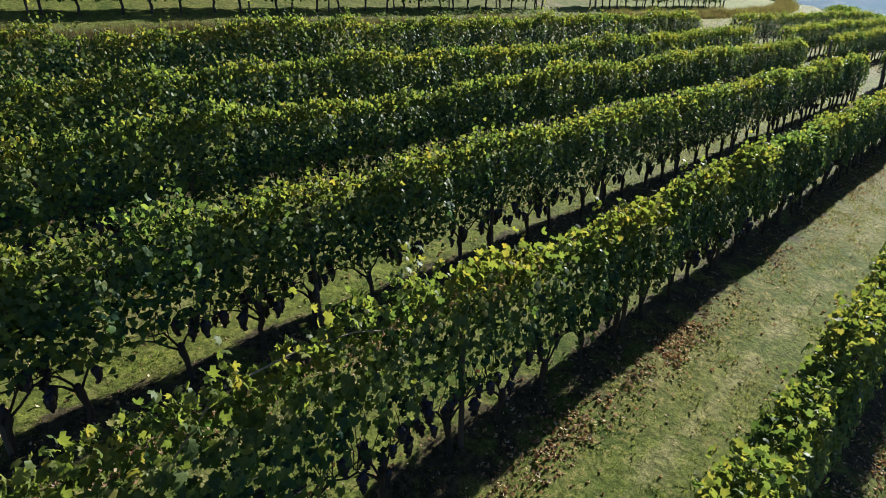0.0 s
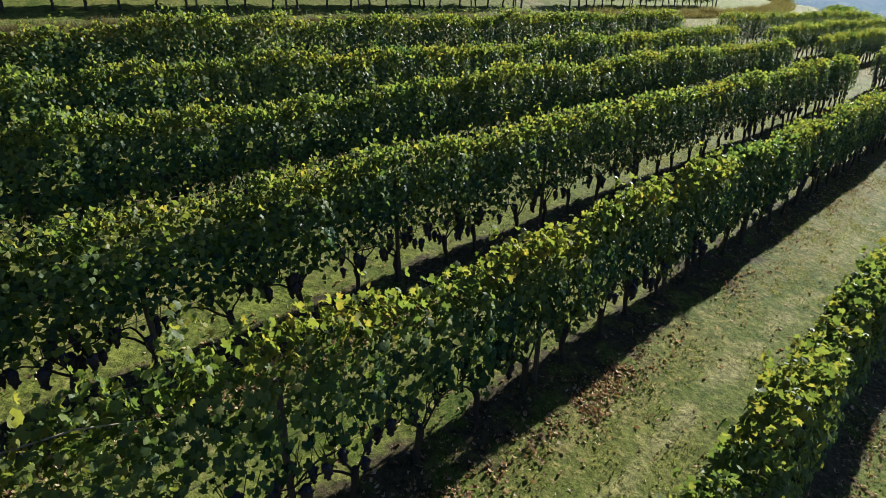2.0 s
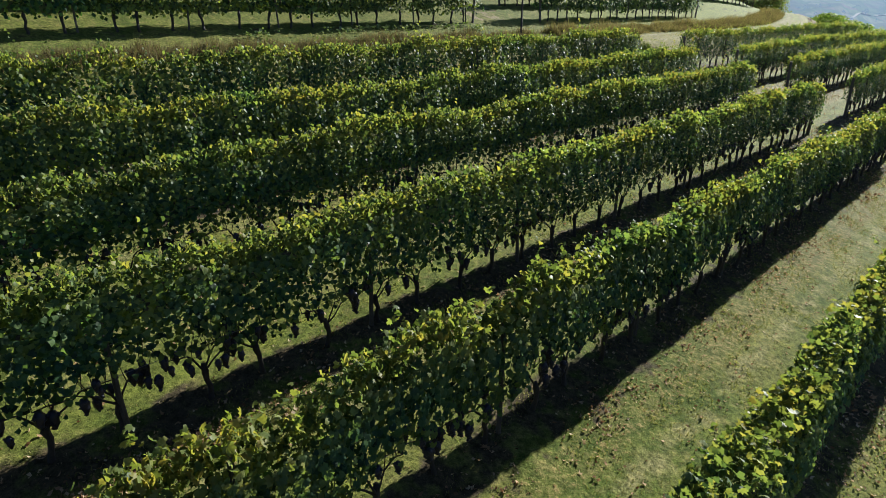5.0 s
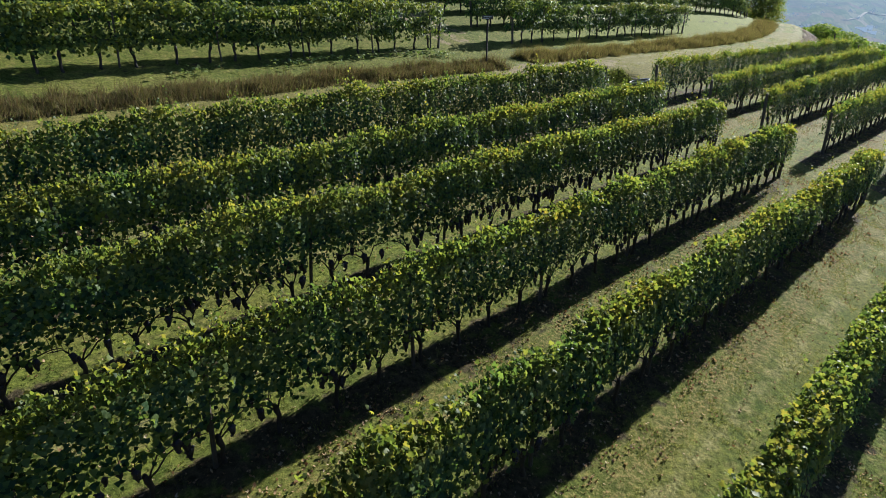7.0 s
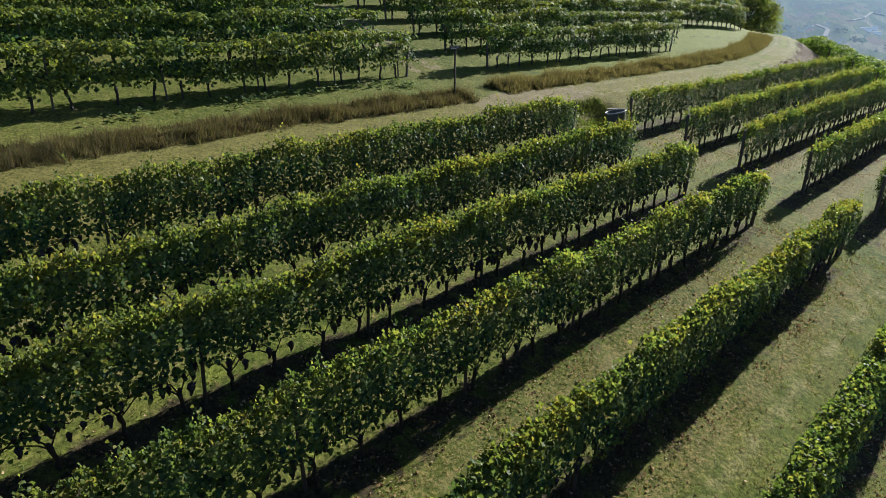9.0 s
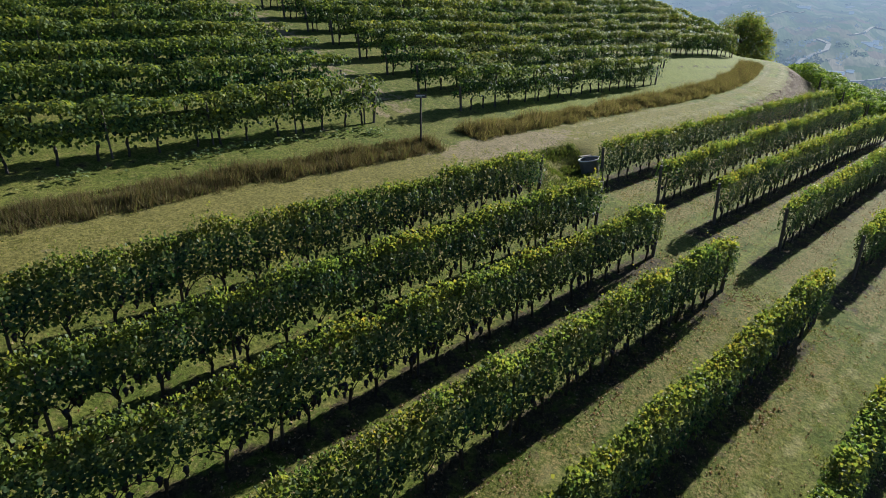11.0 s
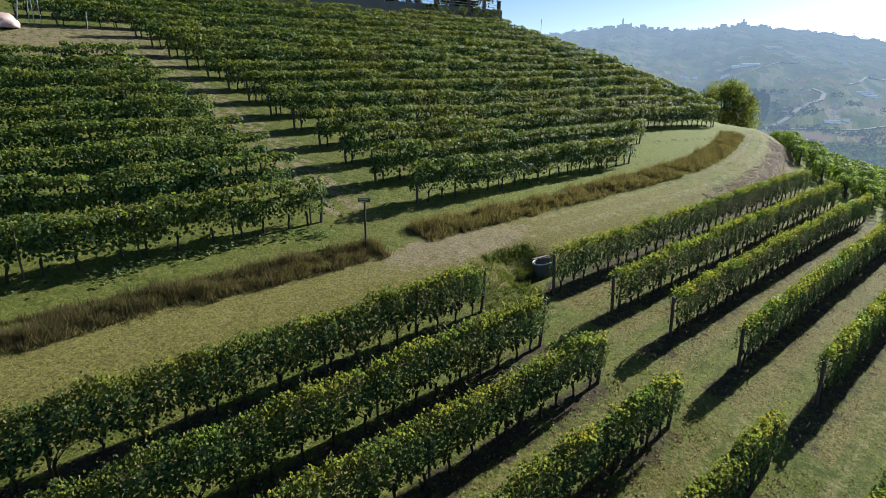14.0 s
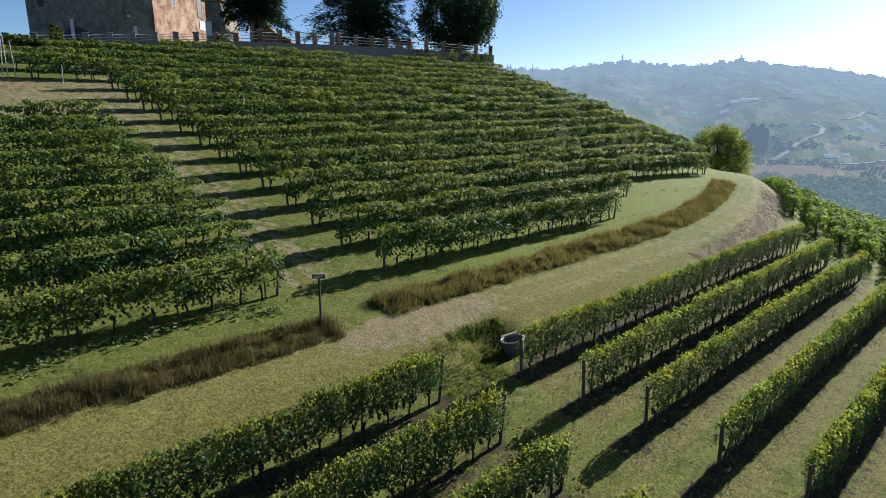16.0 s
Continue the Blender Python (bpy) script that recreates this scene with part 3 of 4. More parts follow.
for i, v in enumerate(NEAR_ROWS):
    row = vine_row(-2.0, [31.8, 31.7, 30.6, 30.5, 30.4, 30.0][i], v, ("fresh", "near", "back", "back", "full", "full")[i], "leafy green vine row with ripe dark grapes on wooden posts", "vine rows below the track", 10 + i, [3.6, 3.72, 3.62, 3.2, 3.4, 3.3][i], lift=.07 * (i == 1))
    if i == 1:
        front_row = row
def bare_shoot(row, points):
    """A leafless pale shoot lying over the top of a row."""
    vs, fs = tube(points, [.009, .008, .008, .007, .006, .004][:len(points)], 5)
    put("shoot", mesh_of("shoot", vs, fs, CANE), Matrix(), row, "bare pale trailing shoot")


CANE = rough_material("pale_cane", (0.22, 0.17, 0.11), (0.36, 0.29, 0.2), 20.0)
bare_shoot(front_row, [(2.9, -.1, 1.7), (3.2, .02, 1.86), (3.55, .05, 1.95), (3.95, .02, 2.0), (4.4, -.05, 1.99), (4.75, -.12, 1.9)])
for i, v in enumerate(FAR_ROWS):
    vine_row([37.2, 36.3, 35.6, 35.3, 34.6, 33.7][i], [58, 59.5, 61, 62, 62.5, 63.2][i], v, "mid", "leafy green vine row beyond a grassy gap", "vine rows past the gap", 30 + i, 35.0)
for i, v in enumerate(HILL_ROWS):
    if i < 9:
        vine_row(2.0 + i * .8, 28.5 - .18 * i, v, "hill", "dense vine row on the slope beside a mown strip", "vine rows on the hill", 50 + i, 28.0)
    start = [33.9, 33.1, 32.9, 32.8, 32.6, 32.4, 32.2, 32.0, 31.7, 31.3, 31.0, 30.7, 30.4, 26.0, 24.0, 28.0, 37.0][i]
    vine_row(start, [53.3, 58.6, 77, 81, 83, 84, 83.5, 83, 83, 83, 82, 81.5, 81, 83, 82, 81.5, 81.9][i], v, "hill", "dense vine row climbing the castle hill", "vine rows on the hill", 80 + i, 33.0)
for i in range(14):
    u = [74, 70, 67.5, 66.5, 66, 66, 66, 66, 66, 66, 66, 66, 66, 66][i]
    vine_row(u, 108, 12.2 - 1.75 * i + float(bend(u)), "down", "dense vine row on ground falling to the valley", "vine rows above the valley", 110 + i, 67.0, True)

# ---- grass, leaf litter, weeds ----
def on_land(u, v, dz=0.0):
    return np.stack([(u - v) * S2, (u + v) * S2, land(u, v) + dz], 1)


def blades(name, u, v, height, width, material, label, lean=.35, seed=1):
    r = np.random.default_rng(seed)
    n = len(u)
    a = r.uniform(0, 6.28, n)
    side = np.stack([np.cos(a), np.sin(a), np.zeros(n)], 1)
    up = np.stack([r.normal(0, lean, n), r.normal(0, lean, n), np.ones(n)], 1)
    up /= np.linalg.norm(up, axis=1, keepdims=True)
    p = on_land(u, v, -.01)
    w, h = (np.asarray(q, float).reshape(-1, 1) for q in (width * r.uniform(.7, 1.3, n), height))
    co = np.stack([p - side * w, p + side * w, p + up * h], 1).reshape(-1, 3)
    me = bpy.data.meshes.new(name)
    me.from_pydata(co.tolist(), [], np.arange(3 * n).reshape(-1, 3).tolist())
    me.materials.append(material)
    return tagged(new(name, me), label, "grass", kind="stuff")


def clumped(n, u0, u1, v0, v1, k, spread, seed):
    r = np.random.default_rng(seed)
    cu, cv = r.uniform(u0, u1, n), r.uniform(v0, v1, n)
    return (np.repeat(cu, k) + r.normal(0, spread, n * k)), (np.repeat(cv, k) + r.normal(0, spread, n * k))


u_, v_ = clumped(62000, -1, 32.5, -2.0, 7.2, 3, .05, 21)
blades("short_grass", u_, v_, np.random.default_rng(2).uniform(.015, .05, len(u_)), .008, BLADE, "short dry green grass between the vine rows", .6, 3)
u_, v_ = clumped(15000, -2, 64, 7.2, 20.5, 5, .14, 22)
blades("short_grass", u_, v_, np.random.default_rng(3).uniform(.025, .065, len(u_)), .013, BLADE, "short yellowish grass beside the farm track", .6, 4)


def dry_band(u0, u1, w0, w1, n, seed, tall, material, label):
    r = np.random.default_rng(seed)
    cu = r.uniform(u0, u1, n)
    cv = r.triangular(w0, (w0 + w1) / 2, w1, n) + bend(cu)
    k = 9
    thick = np.array([.62 + .6 * noise.noise(Vector((p * .5, q * 1.1, seed))) + .7 * noise.noise(Vector((p * 1.7, q * 2.2, seed + 9))) for p, q in zip(cu, cv)]).clip(.05, 1.25)
    u, v = np.repeat(cu, k) + r.normal(0, .06, n * k), np.repeat(cv, k) + r.normal(0, .06, n * k)
    h = np.repeat(tall * thick, k) * r.uniform(.25, 1.0, n * k) ** 1.2
    return blades("tall_dry_grass", u, v, h, .011, material, label, .45, seed + 1)


dry_band(3, 29.2, 16.8, 18.9, 9500, 31, .58, DRY, "band of tall brown dry grass along the track")
dry_band(31.6, 44, 17.2, 19.2, 4200, 33, .7, DRYGREEN, "low feathery half-dry grass beside the track")
dry_band(44, 76, 17.2, 19.6, 9500, 35, .8, DRYGREEN, "half-dry tall grass along the bend of the track")


def litter(n, u0, u1, v, seed, lo=-1.0, hi=.35):
    r = np.random.default_rng(seed)
    u = r.uniform(u0, u1, n)
    d = r.triangular(lo, -.6, hi, n)
    clump = np.sin(u * 2.3 + seed) + np.sin(u * .9 + 2 * seed) > r.normal(-.3, 1, n)
    u, d = u[clump], d[clump]
    return u, v + d


CURL = (np.array([(0, -.4, .1), (.34, -.1, .22), (.12, .12, -.05), (0, .55, .25), (-.3, .05, -.02)]), [(0, 1, 2), (0, 2, 4), (2, 3, 4)])
parts_u, parts_v = [], []
for i, v in enumerate(NEAR_ROWS):
    a, b = litter(4200 if i < 3 else 1800, -2, 31.5, v, 60 + i)
    parts_u.append(a), parts_v.append(b)
    if i < 3:
        a, b = litter(3000, -2, 9, v, 65 + i, -.95, -.3)
        parts_u.append(a), parts_v.append(b)
for i, v in enumerate(FAR_ROWS[1:]):
    a, b = litter(900, 34, 60, v, 70 + i)
    parts_u.append(a), parts_v.append(b)
sr = np.random.default_rng(79)
for a, b, lo, hi, n in ((-2, 31, -1.5, 13.5, 9000), (31, 64, 0, 12.8, 13000)):
    parts_u.append(sr.uniform(a, b, n)), parts_v.append(sr.uniform(lo, hi, n))
lu, lv = np.concatenate(parts_u), np.concatenate(parts_v)
lr = np.random.default_rng(77)
nl = len(lu)
fallen = scatter(CURL, on_land(lu, lv, .016), np.stack([lr.normal(0, .6, nl), lr.normal(0, .6, nl), np.ones(nl)], 1), lr.normal(0, 1, (nl, 3)), lr.uniform(.035, .085, nl), "fallen_leaves", LITTER)
tagged(new("fallen_leaves", fallen), "curled brown vine leaves lying under and between the rows", "leaf litter", kind="stuff")

SQUASH = leaf_material("squash_leaf", [(0.0, (0.09, 0.14, 0.05)), (1.0, (0.26, 0.3, 0.16))], (1.6, 1.6, .7), .3, .6)


def creeper(u, v, ru, rv, n, seed):
    r = np.random.default_rng(seed)
    uu, vv = u + r.normal(0, ru, n), v + r.normal(0, rv, n)
    me = scatter(PALMATE, on_land(uu, vv, .08) + r.uniform(0, .14, (n, 1)) * (0, 0, 1), np.stack([r.normal(0, .5, n), r.normal(0, .5, n), np.ones(n)], 1),
                 r.normal(0, 1, (n, 3)), r.uniform(.07, .15, n), "creeping_plant", SQUASH)
    tagged(new("creeping_plant", me), "low pale-leaved creeping plant on the grass", "plant", "creeping plants", kind="stuff")


for k, (u, v, ru, rv, n) in enumerate([(27.8, 20.0, .4, .25, 60), (19.9, 20.0, .6, .2, 40), (21.2, 20.15, .5, .15, 34), (23.1, 20.2, .8, .12, 45), (16.5, 19.9, .8, .2, 40), (26, 20.2, .7, .15, 34)]):
    creeper(u, v, ru, rv, n, 90 + k)
# weeds round the hollow
u_, v_ = clumped(500, 32.4, 35.2, 13.3, 15.1, 12, .08, 41)
blades("weeds", u_, v_, np.random.default_rng(5).uniform(.06, .24, len(u_)), .016, GREENBLADE, "green weeds in the hollow round the tub", .5, 6)
u_, v_ = clumped(260, 30.2, 33.5, 12.6, 14.8, 10, .1, 42)
blades("weeds", u_, v_, np.random.default_rng(6).uniform(.05, .18, len(u_)), .014, GREENBLADE, "dry weeds on the bank below the track", .5, 7)


# ---- bank of rubble below the track ----
def stone_mesh(seed):
    bm = bmesh.new()
    bmesh.ops.create_icosphere(bm, subdivisions=1, radius=1)
    r = random.Random(seed)
    for p in bm.verts:
        p.co *= r.uniform(.65, 1.15)
        p.co.z *= .6
    me = bpy.data.meshes.new("stone")
    bm.to_mesh(me)
    bm.free()
    me.materials.append(CLOD)
    return me


CLOD = rough_material("earth_clod", (0.27, 0.19, 0.135), (0.45, 0.34, 0.25), 4.0, .95, .6, .03, fine=20)
rr = np.random.default_rng(12)
nb = 7000
cu = rr.uniform(52, 79, nb)
cw = rr.triangular(12.7, 14.2, 15.1, nb)
ico = stone_mesh(1)
iv = np.array([tuple(p.co) for p in ico.vertices])
ifc = np.array([tuple(p.vertices) for p in ico.polygons])
pos = on_land(cu, cw + bend(cu))
sc = .015 + .065 * rr.random(nb) ** 2
co = (pos[:, None] + iv[None] * sc[:, None, None] * rr.uniform(.7, 1.3, (nb, 1, 3))).reshape(-1, 3)
fa = (ifc[None] + (np.arange(nb) * len(iv))[:, None, None]).reshape(-1, 3)
rub = bpy.data.meshes.new("rubble")
rub.from_pydata(co.tolist(), [], fa.tolist())
rub.materials.append(CLOD)
tagged(new("rubble", rub), "loose pinkish earth clods on the bank below the track", "rubble", kind="stuff")


# ---- sign post, tub, netting ----
def ring(bm, r0, r1, z0, z1, n=28):
    """A round tub wall: outer radius r0 at z0, r1 at z1, with thickness and a floor."""
    loops = []
    for rad, z in ((r0, z0), (r1, z1), (r1 - .05, z1), (r0 - .05, z0 + .06)):
        loops.append([bm.verts.new((rad * math.cos(2 * math.pi * k / n), rad * math.sin(2 * math.pi * k / n), z)) for k in range(n)])
    for a, b in zip(loops, loops[1:]):
        for k in range(n):
            bm.faces.new((a[k], a[(k + 1) % n], b[(k + 1) % n], b[k]))
    bm.faces.new(loops[-1])
    bm.faces.new(loops[0][::-1])


def torus(bm, rad, r, z, n=32, m=8):
    vs = [[bm.verts.new(((rad + r * math.cos(t)) * math.cos(a), (rad + r * math.cos(t)) * math.sin(a), z + r * math.sin(t)))
           for t in (2 * math.pi * j / m for j in range(m))] for a in (2 * math.pi * i / n for i in range(n))]
    for i in range(n):
        for j in range(m):
            bm.faces.new((vs[i][j], vs[(i + 1) % n][j], vs[(i + 1) % n][(j + 1) % m], vs[i][(j + 1) % m]))


TUBGREY = rough_material("grey_tub", (0.1, 0.1, 0.095), (0.18, 0.175, 0.165), 4.0, .6, .2)
tub = new("water_tub")
tub.matrix_basis = pose(*W(34.75, 13.6, float(land(34.75, 13.6)) - .03), -9, -7, 45)
tagged(tub, "round grey tub with a pale rim standing in a weedy hollow", "tub")
bm = bmesh.new()
ring(bm, .36, .45, 0, .72)
part("tub_wall", bm, TUBGREY, tub, smooth=False)
bm = bmesh.new()
torus(bm, .445, .028, .72)
part("rim", bm, PALE, tub, "pale rolled rim", True)
bm = bmesh.new()
box(bm, -.62, .5, -.06, .06, 0, .035, .006)
plank = part("wooden_plank", bm, POST, None)
plank.matrix_basis = pose(*W(34.82, 13.98, float(land(34.75, 13.6)) + .735), 3, 6, 52)
tagged(plank, "grey weathered plank laid across the tub's far side", "plank")

sign = new("sign_post")
sign.matrix_basis = on(28.75, 18.02, 0, -40)
tagged(sign, "dark wooden post with a small brown board on top", "sign post")
v, f = tube([(0, 0, -.3), (.01, 0, .6), (0, .01, 1.3), (.015, 0, 2.0)], [.045, .043, .042, .04], 8)
put("post", mesh_of("post", v, f, BARK), Matrix(), sign)
bm = bmesh.new()
box(bm, -.24, .24, -.035, -.015, 1.9, 2.06, .006)
board = part("board", bm, POST, sign, "small brown board")
for k in range(2):
    bm = bmesh.new()
    box(bm, -.18, .16 - .1 * k, -.043, -.038, 1.99 - .06 * k, 2.015 - .06 * k)
    part("bar", bm, PALE, board)

for k, (u, v, hgt, ln) in enumerate([(24.35, 50.5, 2.6, 4), (24.65, 50.55, 2.8, 0), (25.1, 50.6, 2.4, -2), (23.6, 50.3, 2.4, 9), (27.6, 49.4, 1.3, 3), (83.6, 53.2, 3.2, 2)]):
    vv, ff = tube([(0, 0, -.3), (0, 0, hgt)], [.03, .028], 7)
    p = new("metal_stake", mesh_of("metal_stake", vv, ff, PALEMETAL))
    p.matrix_basis = on(u, v, 0, 0, 0, ln)
    tagged(p, "thin pale metal stake standing in dry grass", "stake", "metal stakes")


def heap():
    bm = bmesh.new()
    bmesh.ops.create_icosphere(bm, subdivisions=4, radius=1)
    for p in bm.verts:
        n = noise.noise(p.co * 1.7) * .22 + noise.noise(p.co * 5) * .06
        p.co *= 1 + n
        p.co.z = max(p.co.z, -.2) * .8
        p.co.x *= 1.6
    return bm


TARP = rough_material("faded_tarp", (0.42, 0.26, 0.22), (0.6, 0.48, 0.44), 1.2, .6, .3, .05)
tarp = part("tarpaulin_heap", heap(), TARP, None, smooth=True)
tarp.matrix_basis = on(22.2, 49.6, .1)
tagged(tarp, "faded pink tarpaulin thrown over a heap", "tarpaulin")

# ---- castle terrace ----
wall = new("terrace_wall")
wall.matrix_basis = pose(*W(24, 60.2, 15.0), 0, 0, 45)
tagged(wall, "grey retaining wall topped by brick pillars and pale rails", "wall")


def wall_top(u):
    return float(np.interp(u, [20, 26, 33, 40, 46, 50, 68, 84], [.85, .95, 1.5, 2.1, 2.45, 2.6, 3.05, 3.1]))


def wall_piece(a, b):
    bm = bmesh.new()
    vs = [bm.verts.new((u - 24, y, z)) for u in (a, b) for y in (0, .45) for z in (-1.5, wall_top(u))]
    for q in ((0, 1, 3, 2), (4, 6, 7, 5), (0, 4, 5, 1), (2, 3, 7, 6), (1, 5, 7, 3), (0, 2, 6, 4)):
        bm.faces.new([vs[i] for i in q])
    return bm


for a, b in zip([20, 33, 46, 57.5, 68], [32.99, 45.99, 57.49, 67.99, 83.5]):
    part("wall_length", wall_piece(a, b), CONCRETE, wall)
pill = [26.2 + 1.9 * k for k in range(10)] + [45.4, 48, 50.25, 52.4, 54.5, 56.7, 57.6, 60, 62.2, 64.4, 66.2, 68, 70.9, 73.8, 76.9, 80, 83]
for k, u in enumerate(pill):
    bm = bmesh.new()
    hgt = .72 if u < 46 else 1.15 if k != 16 else 1.35
    box(bm, -.2, .2, -.2, .2, -.1, hgt, .015)
    pl = part("pillar", bm, CONCRETE if k < 8 else BRICK, wall)
    pl.matrix_basis = Matrix.Translation((u - 24, .22, wall_top(u)))
    bm = bmesh.new()
    box(bm, -.25, .25, -.25, .25, hgt, hgt + .09, .015)
    part("cap", bm, CONCRETE, pl)
for a, b in zip(pill, pill[1:]):
    for z in (.12, .36, .6) if b < 46 else (.3, .62, .95):
        vv, ff = tube([(a - 24 + .2, .22, wall_top(a) + z), (b - 24 - .2, .22, wall_top(b) + z)], [.035, .035], 6)
        put("rail", mesh_of("rail", vv, ff, PALE), Matrix(), wall)


# ---- castle ----
castle = new("castle")
castle.matrix_basis = pose(-38.2, 112.1, 0, 0, 0, -3.2)
tagged(castle, "large old castle of grey plaster and worn red brick", "castle")
bm = bmesh.new()
box(bm, -21.5, 0, 0, 22, 15, 36, .05)
part("front_wall", bm, STONE, castle, "plain grey plastered wall")
bm = bmesh.new()
box(bm, .003, .35, -.003, 22, 15, 36, .03)
part("side_wall", bm, BRICK, castle, "worn red brick wall")
bm = bmesh.new()
box(bm, -22, .8, -.5, 22.5, 36.004, 36.6, .05)
part("roof", bm, BRICK, castle)


def window(x, z, w, h, side=False):
    """A window with a stone surround and a dark pane, in the front wall or the side wall."""
    def slab(x0, x1, z0, z1, d0, d1):
        bm = bmesh.new()
        if side:
            box(bm, .35 + d0, .35 + d1, x0, x1, z0, z1)
        else:
            box(bm, x0, x1, -d1, -d0, z0, z1)
        return bm
    win = part("window", slab(x - w / 2, x + w / 2, z, z + h, -.2, .015), GLASS_DARK, castle)
    for q in ((x - w / 2 - .18, x - w / 2, z, z + h), (x + w / 2, x + w / 2 + .18, z, z + h), (x - w / 2 - .18, x + w / 2 + .18, z - .2, z), (x - w / 2 - .18, x + w / 2 + .18, z + h, z + h + .2)):
        part("surround", slab(*q, -.1, .05), STONE, win)


for x, z, w, h in [(-18.8, 25.9, 1.1, 2.2), (-10.5, 27.1, 1.2, 2.2), (-3.5, 27.4, 1.1, 2.2), (-15.5, 31, 1.2, 2.2), (-8, 31, 1.2, 2.2)]:
    window(x, z, w, h)
for x, z, w, h in [(6.2, 26.9, 1.3, 2.4), (15.5, 26.3, 1.5, 3.0), (6.2, 31, 1.3, 2.4)]:
    window(x, z, w, h, True)
bm = bmesh.new()
n = 14
pts = [(-13.2 + 2.6 * math.cos(math.pi * k / n), 20.9 + 1.9 * math.sin(math.pi * k / n)) for k in range(n + 1)] + [(-15.8, 17), (-10.6, 17)]
fr = [bm.verts.new((x, -.02, z)) for x, z in pts]
bk = [bm.verts.new((x, .4, z)) for x, z in pts]
bm.faces.new(fr)
for k in range(len(pts)):
    bm.faces.new((fr[k], bk[k], bk[(k + 1) % len(pts)], fr[(k + 1) % len(pts)]))
part("archway", bm, GLASS_DARK, castle, "dark arched opening")
for x0, x1, z0, z1 in [(-3.3, -2.6, 21.6, 22.9), (-4.1, -3.6, 24.3, 24.7)]:
    bm = bmesh.new()
    box(bm, x0, x1, -.09, -.02, z0, z1, .01)
    part("notice_board", bm, PALE, castle)
bm = bmesh.new()
box(bm, .36, .44, 15.0, 17.2, 24.0, 25.6, .01)
part("notice_board", bm, PALE, castle)
bm = bmesh.new()
box(bm, -12.95, -12.4, -1.66, -1.6, 20.6, 23.9, .01)
banner = part("banner", bm, PALE, None)
banner.matrix_basis = castle.matrix_basis.copy()
tagged(banner, "tall pale banner on a pole before the castle", "banner")
vv, ff = tube([(-12.36, -1.63, 16.3), (-12.36, -1.63, 24.1)], [.05, .04], 8)
put("pole", mesh_of("pole", vv, ff, PALEMETAL), Matrix(), banner)

gate = new("gate_tower")
gate.matrix_basis = pose(-22.8, 102.1, 0, 0, 0, -8)
tagged(gate, "small battered grey gate tower with a tiled roof", "tower")
bm = bmesh.new()
lo = [bm.verts.new(p) for p in ((-1.7, -1.8, 15), (2.6, -1.8, 15), (2.6, 2.5, 15), (-1.7, 2.5, 15))]
hi = [bm.verts.new(p) for p in ((-1.6, -1.4, 25), (.7, -1.4, 25), (.7, 2.1, 25), (-1.6, 2.1, 25))]
bm.faces.new(lo[::-1]), bm.faces.new(hi)
for k in range(4):
    bm.faces.new((lo[k], lo[(k + 1) % 4], hi[(k + 1) % 4], hi[k]))
part("tower_wall", bm, STONE, gate)
bm = bmesh.new()
lo = [bm.verts.new(p) for p in ((-2.0, -1.8, 25.004), (1.1, -1.8, 25.004), (1.1, 2.5, 25.004), (-2.0, 2.5, 25.004))]
hi = [bm.verts.new(p) for p in ((-2.0, -1.8, 25.25), (1.1, -1.8, 25.25), (1.1, 2.5, 26.4), (-2.0, 2.5, 26.4))]
bm.faces.new(lo[::-1]), bm.faces.new(hi)
for k in range(4):
    bm.faces.new((lo[k], lo[(k + 1) % 4], hi[(k + 1) % 4], hi[k]))
part("roof", bm, BRICK, gate, "red clay roof")
bm = bmesh.new()
box(bm, -1.5, -.5, -1.98, -1.9, 20.4, 22.3, .01)
part("notice_board", bm, PALE, gate)
annex = new("brick_annex")
annex.matrix_basis = pose(-19.5, 108, 0, 0, 0, -8)
tagged(annex, "low brick wall sloping down behind the gate tower", "wall")
bm = bmesh.new()
a = [bm.verts.new((x, 0, z)) for x, z in ((-1.5, 15), (5.2, 15), (5.2, 20.6), (3.0, 21.3), (-1.5, 25.4))]
b = [bm.verts.new((p.co.x, .8, p.co.z)) for p in a]
bm.faces.new(a), bm.faces.new(b[::-1])
for k in range(5):
    bm.faces.new((a[(k + 1) % 5], a[k], b[k], b[(k + 1) % 5]))
part("wall_face", bm, BRICK, annex)


# ---- trees ----
WALNUT = leaf_material("walnut_leaf", [(0.0, (0.085, 0.125, 0.045)), (0.75, (0.15, 0.185, 0.068)), (1.0, (0.22, 0.17, 0.07))], (2.2, 2.1, 0.9), 0.55, 0.65)
SPRAY = (np.array([(0, 0, 0), (.12, .5, -.04), (0, 1.1, -.2), (-.12, .5, -.04)]), [(0, 1, 2), (0, 2, 3)])


